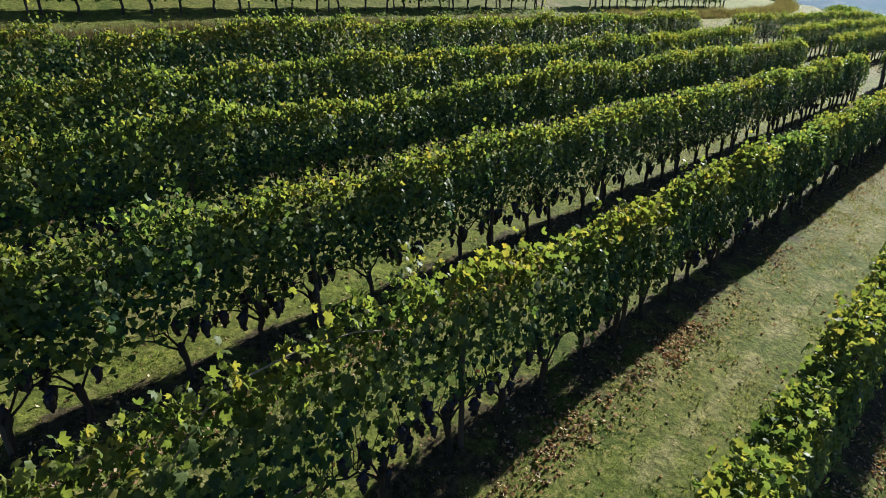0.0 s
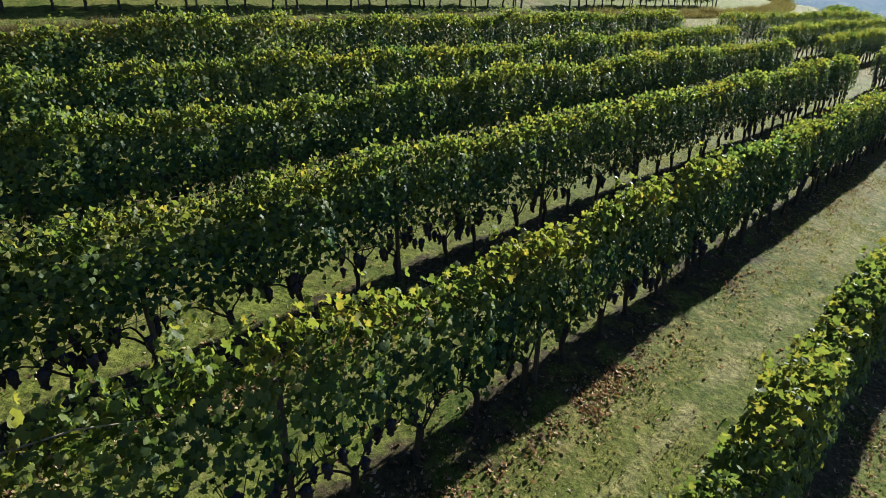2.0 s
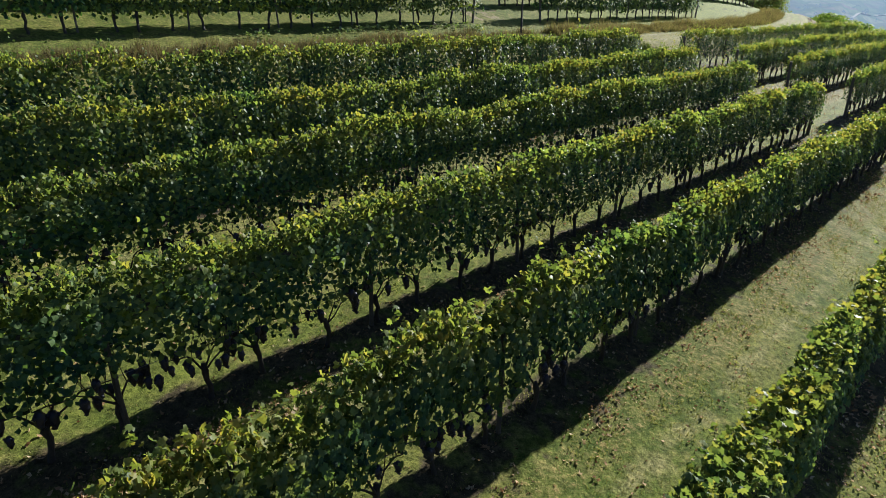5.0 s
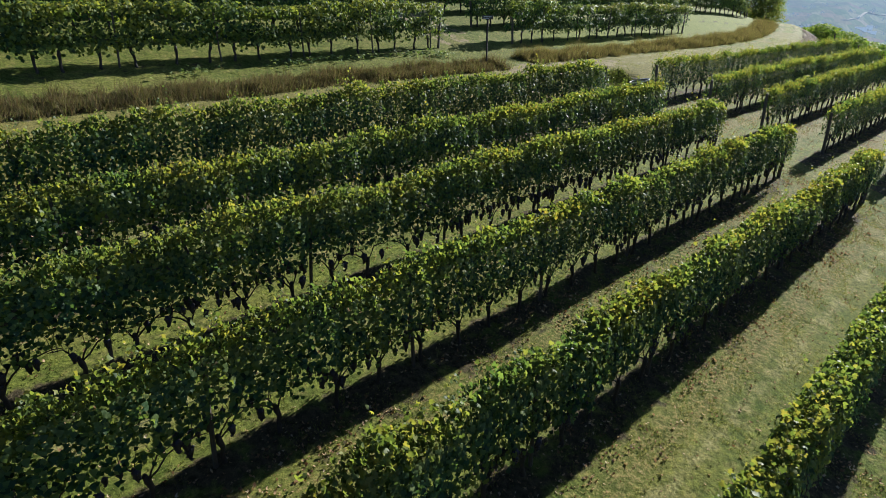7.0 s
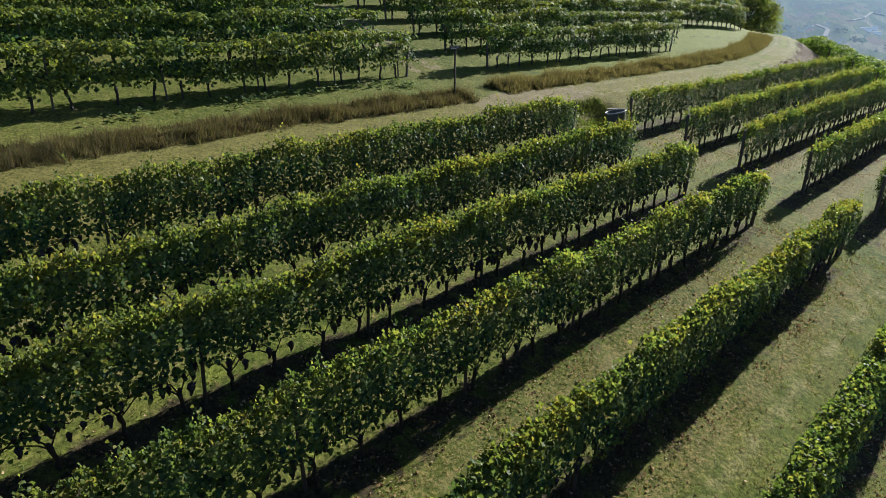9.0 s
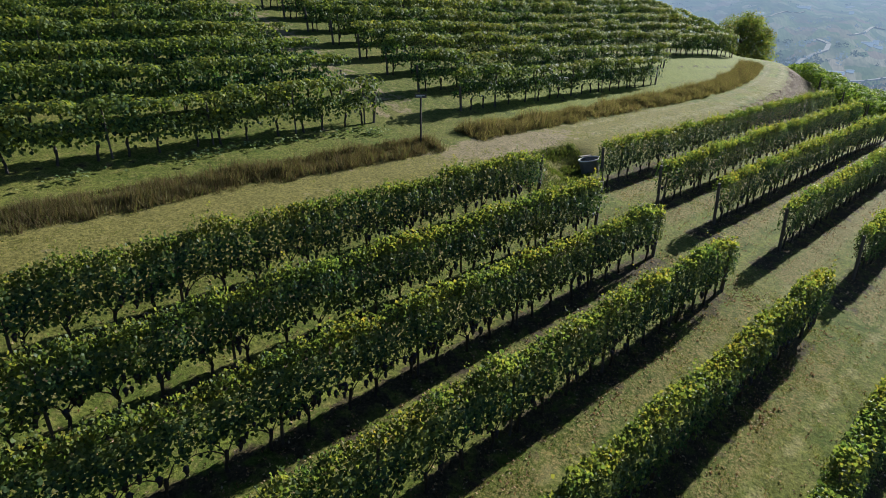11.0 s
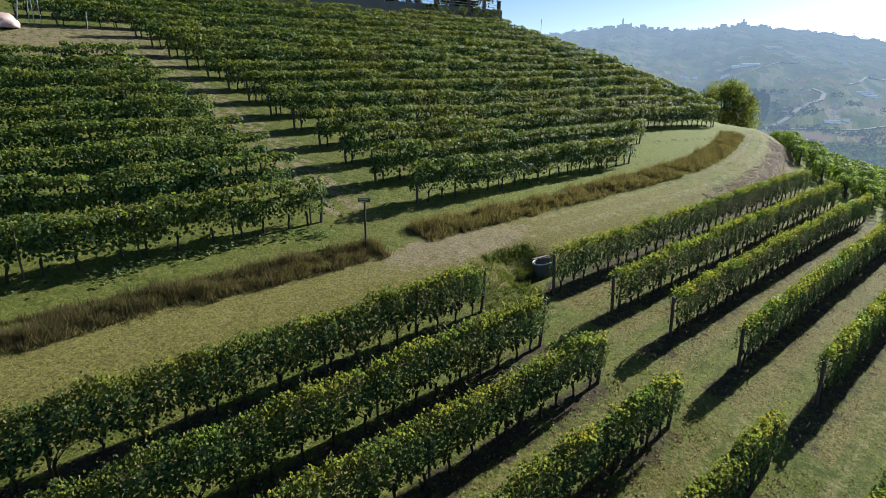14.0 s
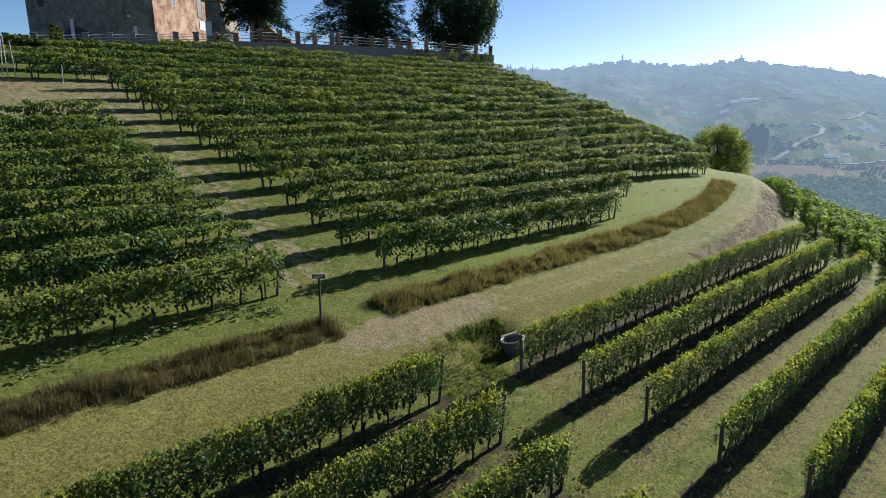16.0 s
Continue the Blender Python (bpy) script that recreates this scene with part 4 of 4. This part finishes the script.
def conifer(u, v, z, height, radius, low, seed, label, droop=.25, count=8500, name="cedar_tree", top=.25, hang=.6, limbs=58):
    r = np.random.default_rng(seed)
    tree = new(name)
    tree.matrix_basis = pose(*W(u, v, z), 0, 0, 0)
    tagged(tree, label, "tree")
    vv, ff = tube([(0, 0, -.5), (.05, .1, height * .3), (-.05, 0, height * .65), (0, 0, height * .98)], [.5, .4, .25, .05], 9)
    put("trunk", mesh_of("trunk", vv, ff, BARK, True), Matrix(), tree)
    tubes, P, N, U, S = [], [], [], [], []
    nb = limbs
    for i in range(nb):
        q = i / nb
        h = low + (height - low) * q
        a = i * 2.4 + r.normal(0, .2)
        length = radius * ((1 - q) ** .55 * (1 - top) + top) * r.uniform(.65, 1.1)
        d = np.array([math.cos(a), math.sin(a), 0])
        s = np.linspace(0, 1, 6)
        bend_z = -droop * length * s ** 2 + .12 * length * s
        path = np.outer(s * length, d) + np.array([0, 0, h]) + np.outer(bend_z, (0, 0, 1))
        tubes.append(tube([tuple(p) for p in path], [.12, .1, .08, .06, .04, .02], 5))
        m = count // nb
        t = r.beta(1.6, 1.0, m)
        base = np.stack([np.interp(t, s, path[:, k]) for k in range(3)], 1)
        side = np.array([-d[1], d[0], 0])
        off = r.normal(0, .17, m) * length * (.3 + .5 * t)
        pos = base + off[:, None] * side + np.stack([r.normal(0, .12, m), r.normal(0, .12, m), r.normal(-.12, .28, m)], 1)
        P.append(pos)
        N.append(np.stack([r.normal(0, .5, m), r.normal(0, .5, m), np.ones(m)], 1))
        U.append(d + side * np.sign(off)[:, None] * .7 + np.stack([np.zeros(m), np.zeros(m), r.normal(-hang, .35, m)], 1))
        S.append(r.uniform(.4, .95, m))
    for vv, ff in tubes:
        put("limb", mesh_of("limb", vv, ff, BARK), Matrix(), tree)
    put("crown", scatter(SPRAY, np.concatenate(P), np.concatenate(N), np.concatenate(U), np.concatenate(S), "crown", NEEDLE), Matrix(), tree)
    return tree


conifer(58.7, 83.0, 16.9, 17, 4.4, 6.2, 1, "dark drooping cedar beside the castle gate", .5, 20000, hang=1.5, limbs=80)
conifer(69.6, 73.0, 16.9, 18, 9.0, 3.6, 2, "tall dark cedar with spreading layered branches", .3, 16000, limbs=64)
conifer(73.2, 76.0, 16.9, 15, 5.5, 2.0, 4, "dark cedar behind the terrace rails", .3, 12000, hang=.8)


def broad(u, v, z, height, rx, rz, seed, label, material, count, size, name, base=.35, trunk_r=.3, clumps=70):
    """A tree or shrub: a forked trunk and a crown of many leaf clumps with gaps."""
    r = np.random.default_rng(seed)
    tree = new(name)
    tree.matrix_basis = pose(*W(u, v, z), 0, 0, 0)
    tagged(tree, label, "tree")
    tubes = [tube([(0, 0, -.6), (.1, 0, height * base * .6), (0, .1, height * base)], [trunk_r * 1.3, trunk_r, trunk_r * .8], 9)]
    cz = height - rz
    C, R = [], []
    for i in range(clumps):
        a, q = r.uniform(0, 6.28), r.uniform(-1, 1)
        k = r.uniform(.45, 1) ** .5
        w = math.sqrt(1 - q * q)
        c = np.array([rx * k * w * math.cos(a), rx * k * w * math.sin(a), cz + rz * k * q])
        C.append(c), R.append(r.uniform(.16, .3) * rx)
        if i % 3 == 0:
            tubes.append(tube([(0, .05, height * base * .9), tuple(c * (.5, .5, 1) - (0, 0, .15 * height * (1 - q) * .3)), tuple(c)], [trunk_r * .4, trunk_r * .22, .03], 5))
    vv, ff = join(tubes)
    put("trunk", mesh_of("trunk", vv, ff, BARK, True), Matrix(), tree)
    idx = r.integers(0, clumps, count)
    d = r.normal(0, 1, (count, 3))
    d /= np.linalg.norm(d, axis=1, keepdims=True)
    pos = np.array(C)[idx] + d * (np.array(R)[idx] * r.uniform(.5, 1.05, count))[:, None]
    put("crown", scatter(KITE, pos, d + r.normal(0, .5, (count, 3)) + (0, 0, .4), r.normal(0, 1, (count, 3)) - (0, 0, .8), size * r.uniform(.6, 1.3, count), "crown", material), Matrix(), tree)
    return tree


broad(83.8, 68.3, 16.9, 15, 6.0, 6.6, 5, "broad dark evergreen at the end of the terrace", NEEDLE, 34000, .27, "evergreen_tree", .2, .4, 260)
broad(93.5, 31.3, float(land(93.5, 31.3)), 9.0 - float(land(93.5, 31.3)), 3.9, 4.3, 6, "rounded green walnut tree beside the track", WALNUT, 24000, .18, "walnut_tree", .25, .25, 150)
for k, (u, v, hgt, rx) in enumerate([(25.4 + 1.55 * q, 59.3, (.3, .5, .25, .4, .55)[q % 5], (.8, 1.0, .9)[q % 3]) for q in range(14)] + [(29.5, 59.5, 1.5, .5), (43.6, 59.5, 1.8, .7), (69, 59.6, 1.9, 1.0), (71.5, 59.6, 2.2, 1.2), (74.5, 59.7, 2.0, 1.3), (78, 59.7, 2.2, 1.4), (81.5, 59.7, 2.2, 1.3)]):
    broad(u, v, float(land(u, v)), hgt + .4, rx, hgt * .45, 20 + k, "small green shrub against the terrace wall", TREELEAF, 700, .16, "shrub", .3, .05, 24)


# ---- distance ----
def far_height(x, y):
    rr = np.hypot(x, y)
    a = np.degrees(np.arctan2(x, y))
    ridge = np.interp(a, [-40, 0, 3.7, 8, 11, 14, 17, 20, 23, 26, 30, 34, 40, 60, 90], [150, 178, 176, 170, 190, 208, 190, 186, 206, 190, 160, 118, 90, 140, 100]) + 5 * np.sin(a * 4.1) + 3 * np.sin(a * 9.7 + 1)
    t = np.clip((rr - 950) / 2450, 0, 1)
    fold = np.sin(a * .42 + rr / 620.0) * .6 + np.sin(a * .95 - rr / 410.0 + 1.3) * .4
    roll = 17 * fold * np.clip((rr - 700) / 900, 0, 1) * np.clip((3450 - rr) / 900, 0, 1)
    return -66 + (ridge + 66) * t ** 1.1 + roll - np.clip(rr - 3450, 0, 2000) * .2


HAZE_GLOW = (0.345, 0.455, 0.6, 1)


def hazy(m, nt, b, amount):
    """Light scattered in by the air before a far thing, painted as bluish emission."""
    e = node(nt, "Emission", Color=HAZE_GLOW, Strength=0.48)
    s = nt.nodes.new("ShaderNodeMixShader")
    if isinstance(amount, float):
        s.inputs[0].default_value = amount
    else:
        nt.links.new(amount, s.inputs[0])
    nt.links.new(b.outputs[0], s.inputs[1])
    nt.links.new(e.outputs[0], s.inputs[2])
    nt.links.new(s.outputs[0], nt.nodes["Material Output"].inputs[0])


def backdrop_material():
    """Small fields, vineyards, hedges and woods. The chart runs along and up the far slope."""
    m, nt, b = mat("far_country")
    chart = node(nt, "Attribute", attribute_name="chart").outputs["Vector"]
    wob = node(nt, "TexNoise", Scale=0.9, Detail=3.0)
    nt.links.new(chart, wob.inputs["Vector"])
    warped = mix(nt, 0.25, chart, wob.outputs["Color"], "ADD")
    vo = nt.nodes.new("ShaderNodeTexVoronoi")
    nt.links.new(warped, vo.inputs["Vector"])
    edge = nt.nodes.new("ShaderNodeTexVoronoi")
    edge.feature = "DISTANCE_TO_EDGE"
    nt.links.new(warped, edge.inputs["Vector"])
    sep = nt.nodes.new("ShaderNodeSeparateColor")
    nt.links.new(vo.outputs["Color"], sep.inputs[0])
    field = ramp(nt, sep.outputs[0], [(0.0, (0.07, 0.11, 0.04)), (0.25, (0.14, 0.18, 0.07)), (0.42, (0.19, 0.14, 0.1)), (0.55, (0.09, 0.125, 0.05)), (0.72, (0.16, 0.195, 0.08)), (0.9, (0.26, 0.23, 0.17)), (1.0, (0.1, 0.14, 0.055))])
    # rows of vines and crops
    mp = node(nt, "Mapping", Scale=(9.0, 2.0, 1.0), Rotation=(0, 0, .5))
    nt.links.new(chart, mp.inputs["Vector"])
    field = mix(nt, 0.6, field, ramp(nt, noisy(nt, 3.0, 3.0, 0.6, mp.outputs[0]), [(0.36, (0.6, 0.63, 0.58)), (0.62, (1.15, 1.12, 1.1))]), "MULTIPLY")
    wood_col = mix(nt, noisy(nt, 9.0, 4.0, 0.7, chart), (0.03, 0.045, 0.02), (0.06, 0.085, 0.035))
    wood = ramp(nt, noisy(nt, 1.3, 6.0, 0.62, chart), [(0.5, (0, 0, 0)), (0.62, (0.75, 0.75, 0.75))])
    col = mix(nt, wood, field, wood_col)
    hedge = ramp(nt, edge.outputs["Distance"], [(0.006, (0.45, 0.45, 0.45)), (0.03, (0, 0, 0))])
    col = mix(nt, mix(nt, 1.0, hedge, ramp(nt, noisy(nt, 2.2, 2.0, 0.5, chart), [(0.45, (0, 0, 0)), (0.52, (1, 1, 1))]), "MULTIPLY"), col, wood_col)
    col = mix(nt, node(nt, "Attribute", attribute_name="wooded").outputs["Fac"], col, mix(nt, noisy(nt, 0.12, 4.0), (0.03, 0.048, 0.02), (0.05, 0.078, 0.03)))
    col = mix(nt, node(nt, "Attribute", attribute_name="ploughed").outputs["Fac"], col, mix(nt, noisy(nt, 0.05, 4.0), (0.15, 0.115, 0.09), (0.23, 0.19, 0.15)))
    nt.links.new(col, b.inputs["Base Color"])
    b.inputs["Roughness"].default_value = 1.0
    b.inputs["Specular IOR Level"].default_value = 0.0
    # far attribute sets how much haze glow is painted over the land
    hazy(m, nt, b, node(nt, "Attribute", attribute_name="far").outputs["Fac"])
    return m


def backdrop_mesh():
    ang = np.radians(np.arange(-40, 90.1, .4))
    rad = np.concatenate([np.arange(120, 1000, 20), np.geomspace(1000, 4400, 110)])
    A, Rr = np.meshgrid(ang, rad, indexing="ij")
    X, Y = Rr * np.sin(A), Rr * np.cos(A)
    co = np.stack([X, Y, far_height(X, Y)], -1).reshape(-1, 3)
    n = len(rad)
    i = (np.arange(len(ang) - 1)[:, None] * n + np.arange(n - 1)[None]).reshape(-1)
    me = bpy.data.meshes.new("backdrop")
    me.from_pydata(co.tolist(), [], np.stack([i, i + 1, i + n + 1, i + n], 1).tolist())
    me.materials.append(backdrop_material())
    me.shade_smooth()
    # share of painted haze, rising with distance
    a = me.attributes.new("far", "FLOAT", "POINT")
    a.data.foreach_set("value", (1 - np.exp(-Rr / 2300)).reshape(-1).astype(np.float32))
    a = me.attributes.new("chart", "FLOAT_VECTOR", "POINT")
    chart = np.stack([np.degrees(A) / 4.6 + Rr / 1500, Rr / 430, np.zeros_like(A)], -1)
    a.data.foreach_set("vector", chart.reshape(-1).astype(np.float32))
    a = me.attributes.new("wooded", "FLOAT", "POINT")
    a.data.foreach_set("value", (band(np.degrees(A), 25.6, 99, .4) * band(Rr, 100, 735, 12)).reshape(-1).astype(np.float32))
    a = me.attributes.new("ploughed", "FLOAT", "POINT")
    deg = np.degrees(A)
    a.data.foreach_set("value", (band(deg, 24.6, 31.4, .4) * band(Rr, 690, 890 - 4 * (deg - 25), 12)).reshape(-1).astype(np.float32))
    return me


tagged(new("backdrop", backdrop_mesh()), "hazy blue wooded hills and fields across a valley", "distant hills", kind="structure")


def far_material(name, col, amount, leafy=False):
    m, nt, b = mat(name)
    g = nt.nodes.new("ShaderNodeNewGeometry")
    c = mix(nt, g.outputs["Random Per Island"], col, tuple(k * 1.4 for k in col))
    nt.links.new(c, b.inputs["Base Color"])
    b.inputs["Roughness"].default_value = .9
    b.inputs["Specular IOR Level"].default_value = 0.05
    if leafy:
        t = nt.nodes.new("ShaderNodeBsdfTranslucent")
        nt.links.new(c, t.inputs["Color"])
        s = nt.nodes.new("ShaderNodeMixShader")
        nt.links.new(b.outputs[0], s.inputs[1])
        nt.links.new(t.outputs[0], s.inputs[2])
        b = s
    # even emission share painting the air's haze onto this thing
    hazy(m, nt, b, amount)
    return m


def far_wood(n, a0, a1, r0, r1, size, leaves, seed, material, label, power=1.0, gaps=-.08, leaf=.5):
    r = np.random.default_rng(seed)
    a, d = np.radians(r.uniform(a0, a1, n)), r0 + (r1 - r0) * r.random(n) ** power
    x, y = d * np.sin(a), d * np.cos(a)
    keep = np.array([noise.noise(Vector((p / 90, q / 90, seed))) for p, q in zip(x, y)]) > gaps
    x, y = x[keep], y[keep]
    k = len(x)
    s = size * r.uniform(.6, 1.3, k)
    dd = r.normal(0, 1, (k * leaves, 3))
    dd /= np.linalg.norm(dd, axis=1, keepdims=True)
    dd[:, 2] = np.abs(dd[:, 2]) * 1.2 - .1
    base = np.repeat(np.stack([x, y, far_height(x, y)], 1), leaves, 0)
    ss = np.repeat(s, leaves)
    me = scatter(KITE, base + dd * ss[:, None] * r.uniform(.6, 1, (k * leaves, 1)), dd + r.normal(0, .4, dd.shape), r.normal(0, 1, dd.shape), ss * leaf, "far_wood", material)
    tagged(new("far_wood", me), label, "wood", kind="stuff")


# third value: how much haze glow is painted in
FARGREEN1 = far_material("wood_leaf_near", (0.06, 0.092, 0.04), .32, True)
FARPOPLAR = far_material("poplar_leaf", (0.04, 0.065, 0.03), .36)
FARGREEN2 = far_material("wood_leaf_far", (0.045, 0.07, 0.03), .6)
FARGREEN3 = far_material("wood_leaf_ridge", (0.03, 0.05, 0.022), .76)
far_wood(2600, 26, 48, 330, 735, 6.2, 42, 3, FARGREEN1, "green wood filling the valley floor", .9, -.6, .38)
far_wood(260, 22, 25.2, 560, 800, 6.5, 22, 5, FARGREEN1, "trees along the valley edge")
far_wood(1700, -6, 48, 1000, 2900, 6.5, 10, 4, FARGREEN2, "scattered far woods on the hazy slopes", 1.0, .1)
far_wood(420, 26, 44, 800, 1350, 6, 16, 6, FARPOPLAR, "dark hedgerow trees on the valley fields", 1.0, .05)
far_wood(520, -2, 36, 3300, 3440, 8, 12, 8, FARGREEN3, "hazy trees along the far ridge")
for k, (az_, d, hgt) in enumerate([(24.9, 985, 40), (25.2, 1000, 47), (25.5, 992, 44), (25.85, 1002, 46), (26.2, 995, 40)]):
    r = np.random.default_rng(200 + k)
    x, y = d * math.sin(radians(az_)), d * math.cos(radians(az_))
    tree = new("poplar_tree")
    zb = float(far_height(np.array(x), np.array(y)))
    tree.matrix_basis = pose(x, y, zb)
    tagged(tree, "tall slender poplar in the hazy valley", "tree", "valley poplars")
    vv, ff = tube([(0, 0, -1), (0, 0, hgt * .5), (0, 0, hgt * .9)], [.5, .3, .1], 6)
    put("trunk", mesh_of("trunk", vv, ff, FARPOPLAR), Matrix(), tree)
    n = 1700
    q = r.random(n)
    a = r.uniform(0, 6.28, n)
    w = 6.0 * np.sin(np.clip(q, .05, 1) * 2.9) ** .6 * r.uniform(.4, 1, n)
    put("crown", scatter(KITE, np.stack([w * np.cos(a), w * np.sin(a), 2 + q * (hgt - 2)], 1), r.normal(0, 1, (n, 3)), r.normal(0, 1, (n, 3)) - (0, 0, 1), r.uniform(1.2, 2.4, n), "crown", FARPOPLAR), Matrix(), tree)


def lane(name, pts, width, label):
    """A pale road over the far country."""
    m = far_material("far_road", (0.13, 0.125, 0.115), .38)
    P = [Vector((x, y, float(far_height(np.array(x), np.array(y))) + 1.2)) for x, y in pts]
    fine = []
    for i in range(len(P) - 1):
        for k in range(8):
            q = P[i].lerp(P[i + 1], k / 8)
            q.z = float(far_height(np.array(q.x), np.array(q.y))) + 1.2
            fine.append(q)
    vs, fs = [], []
    for i, p in enumerate(fine):
        d = (fine[min(i + 1, len(fine) - 1)] - fine[max(i - 1, 0)])
        s = Vector((-d.y, d.x, 0)).normalized() * width / 2
        vs += [p - s, p + s, p + s - Vector((0, 0, 1.5)), p - s - Vector((0, 0, 1.5))]
    for i in range(len(fine) - 1):
        for k in range(4):
            fs.append((4 * i + k, 4 * i + 4 + k, 4 * i + 4 + (k + 1) % 4, 4 * i + (k + 1) % 4))
    tagged(new(name, mesh_of(name, vs, fs, m)), label, "road", kind="structure")


lane("far_road", [(431, 849), (465, 884), (524, 962), (596, 1033), (637, 1100), (646, 1154), (628, 1140)], 7, "pale winding road in the hazy valley")
lane("far_lane", [(425, 838), (423, 771), (470, 790), (525, 812), (600, 850)], 5, "pale winding road in the hazy valley")
lane("far_lane", [(642, 1414), (720, 1510), (811, 1617), (900, 1690)], 5, "pale winding road in the hazy valley")
lane("far_lane", [(752, 1243), (860, 1370), (955, 1495), (1100, 1600)], 6, "pale winding road in the hazy valley")

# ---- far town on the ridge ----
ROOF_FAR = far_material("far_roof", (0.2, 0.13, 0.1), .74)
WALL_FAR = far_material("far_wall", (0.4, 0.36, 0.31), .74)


def house_mesh(w, d, h, roof):
    bm = bmesh.new()
    box(bm, -w / 2, w / 2, -d / 2, d / 2, -8, h)
    me = bpy.data.meshes.new("wall")
    bm.to_mesh(me)
    bm.free()
    me.materials.append(WALL_FAR)
    vs = [(-w / 2 - .5, -d / 2 - .5, h + .01), (w / 2 + .5, -d / 2 - .5, h + .01), (w / 2 + .5, d / 2 + .5, h + .01), (-w / 2 - .5, d / 2 + .5, h + .01), (-w / 2 - .5, 0, h + roof), (w / 2 + .5, 0, h + roof)]
    return me, mesh_of("roof", vs, [(0, 1, 5, 4), (2, 3, 4, 5), (0, 4, 3), (1, 2, 5), (3, 2, 1, 0)], ROOF_FAR)


HOUSES = [house_mesh(*q) for q in ((12, 9, 5, 3), (18, 10, 7, 4), (9, 8, 4, 3), (24, 10, 6, 4))]
r = random.Random(5)


def far_house(a, d, kind=None):
    x, y = d * math.sin(radians(a)), d * math.cos(radians(a))
    h = new("house")
    h.matrix_basis = pose(x, y, float(far_height(np.array(x), np.array(y))), 0, 0, -a + r.uniform(-30, 30))
    tagged(h, "small hazy far-off house with a tiled roof", "house", "far houses")
    w, f = HOUSES[r.randrange(4) if kind is None else kind]
    put("wall", w, Matrix(), h)
    put("roof", f, Matrix(), h)


for a in list(np.arange(11.2, 17.5, .33)) + list(np.arange(18.5, 21, .6)) + list(np.arange(21.8, 25.2, .4)) + [3.9, 4.4, 5.2, 6, 27.4, 28.8]:
    far_house(float(a) + r.uniform(-.12, .12), 3400 + r.uniform(-60, 40))
for a, d in [(24.2, 2300), (33, 1500), (22, 2700), (26.6, 2500), (16.8, 2400), (19.3, 1624), (19.7, 1630), (22.6, 1550), (22.9, 1545), (20.4, 1640), (12.5, 2600), (13.0, 2620), (18.6, 3000), (31, 2000)]:
    far_house(a, d, 2)
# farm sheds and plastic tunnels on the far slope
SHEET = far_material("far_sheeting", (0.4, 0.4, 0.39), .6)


def far_shed(a, d, w, depth, h, turn, label, name):
    """A long low building with a rounded roof."""
    x, y = d * math.sin(radians(a)), d * math.cos(radians(a))
    shed = new(name)
    shed.matrix_basis = pose(x, y, float(far_height(np.array(x), np.array(y))), 0, 0, -a + turn)
    tagged(shed, label, "shed", "far sheds")
    bm = bmesh.new()
    box(bm, -w / 2, w / 2, -depth / 2, depth / 2, -4, h * .6)
    part("wall", bm, WALL_FAR, shed)
    prof = [(math.cos(math.pi * k / 8) * (depth / 2 + .4), h * .6 + .02 + math.sin(math.pi * k / 8) * h * .5) for k in range(9)]
    vs = [(sx * (w / 2 + .4), p, q) for sx in (-1, 1) for p, q in prof]
    put("roof", mesh_of("roof", vs, [(k, k + 1, k + 10, k + 9) for k in range(8)] + [tuple(range(8, -1, -1)), tuple(range(9, 18)), (0, 9, 17, 8)], SHEET), Matrix(), shed)


for a, d, w, depth, h, turn in [(23.7, 1690, 34, 40, 3, 4), (24.5, 1700, 38, 44, 3, -2), (25.9, 2158, 46, 40, 3, 3), (27.8, 2021, 34, 20, 4, 0), (30.8, 2341, 22, 16, 4, 8)]:
    far_shed(a, d, w, depth, h, turn, "long pale plastic-covered tunnel on the far slope", "plastic_tunnel")
for a, d, w, depth, h, turn in [(32.5, 1430, 18, 10, 4, -10), (33.2, 1445, 14, 10, 4, 20), (30.8, 990, 10, 8, 3.4, 5), (31.3, 1000, 9, 7, 3.2, -20), (31.9, 1035, 8, 7, 3.2, 15)]:
    far_shed(a, d, w, depth, h, turn, "low pale-roofed farm shed in the valley", "farm_shed")
church = new("church_tower")
x, y = 3400 * math.sin(radians(13.9)), 3400 * math.cos(radians(13.9))
church.matrix_basis = pose(x, y, float(far_height(np.array(x), np.array(y))), 0, 0, -14)
tagged(church, "slim hazy church tower rising over the far town", "tower")
bm = bmesh.new()
box(bm, -4, 4, -4, 4, -8, 30)
part("shaft", bm, WALL_FAR, church)
vv, ff = tube([(0, 0, 30.01), (0, 0, 33), (0, 0, 42)], [4.4, 3.2, .4], 8)
put("spire", mesh_of("spire", vv, ff, ROOF_FAR), Matrix(), church)
for a, rad in ((14.6, 9), (23.4, 7), (3.75, 6), (4.05, 6)):
    x, y = 3380 * math.sin(radians(a)), 3380 * math.cos(radians(a))
    t = new("town_tower")
    t.matrix_basis = pose(x, y, float(far_height(np.array(x), np.array(y))))
    tagged(t, "hazy round tower among far roofs", "tower")
    vv, ff = tube([(0, 0, -6), (0, 0, 18)], [rad * .55, rad * .55], 12)
    put("shaft", mesh_of("shaft", vv, ff, WALL_FAR), Matrix(), t)
    vv, ff = tube([(0, 0, 18.01), (0, 0, 21), (0, 0, 25)], [rad * .6, rad * .45, .5], 12)
    put("dome", mesh_of("dome", vv, ff, ROOF_FAR), Matrix(), t)
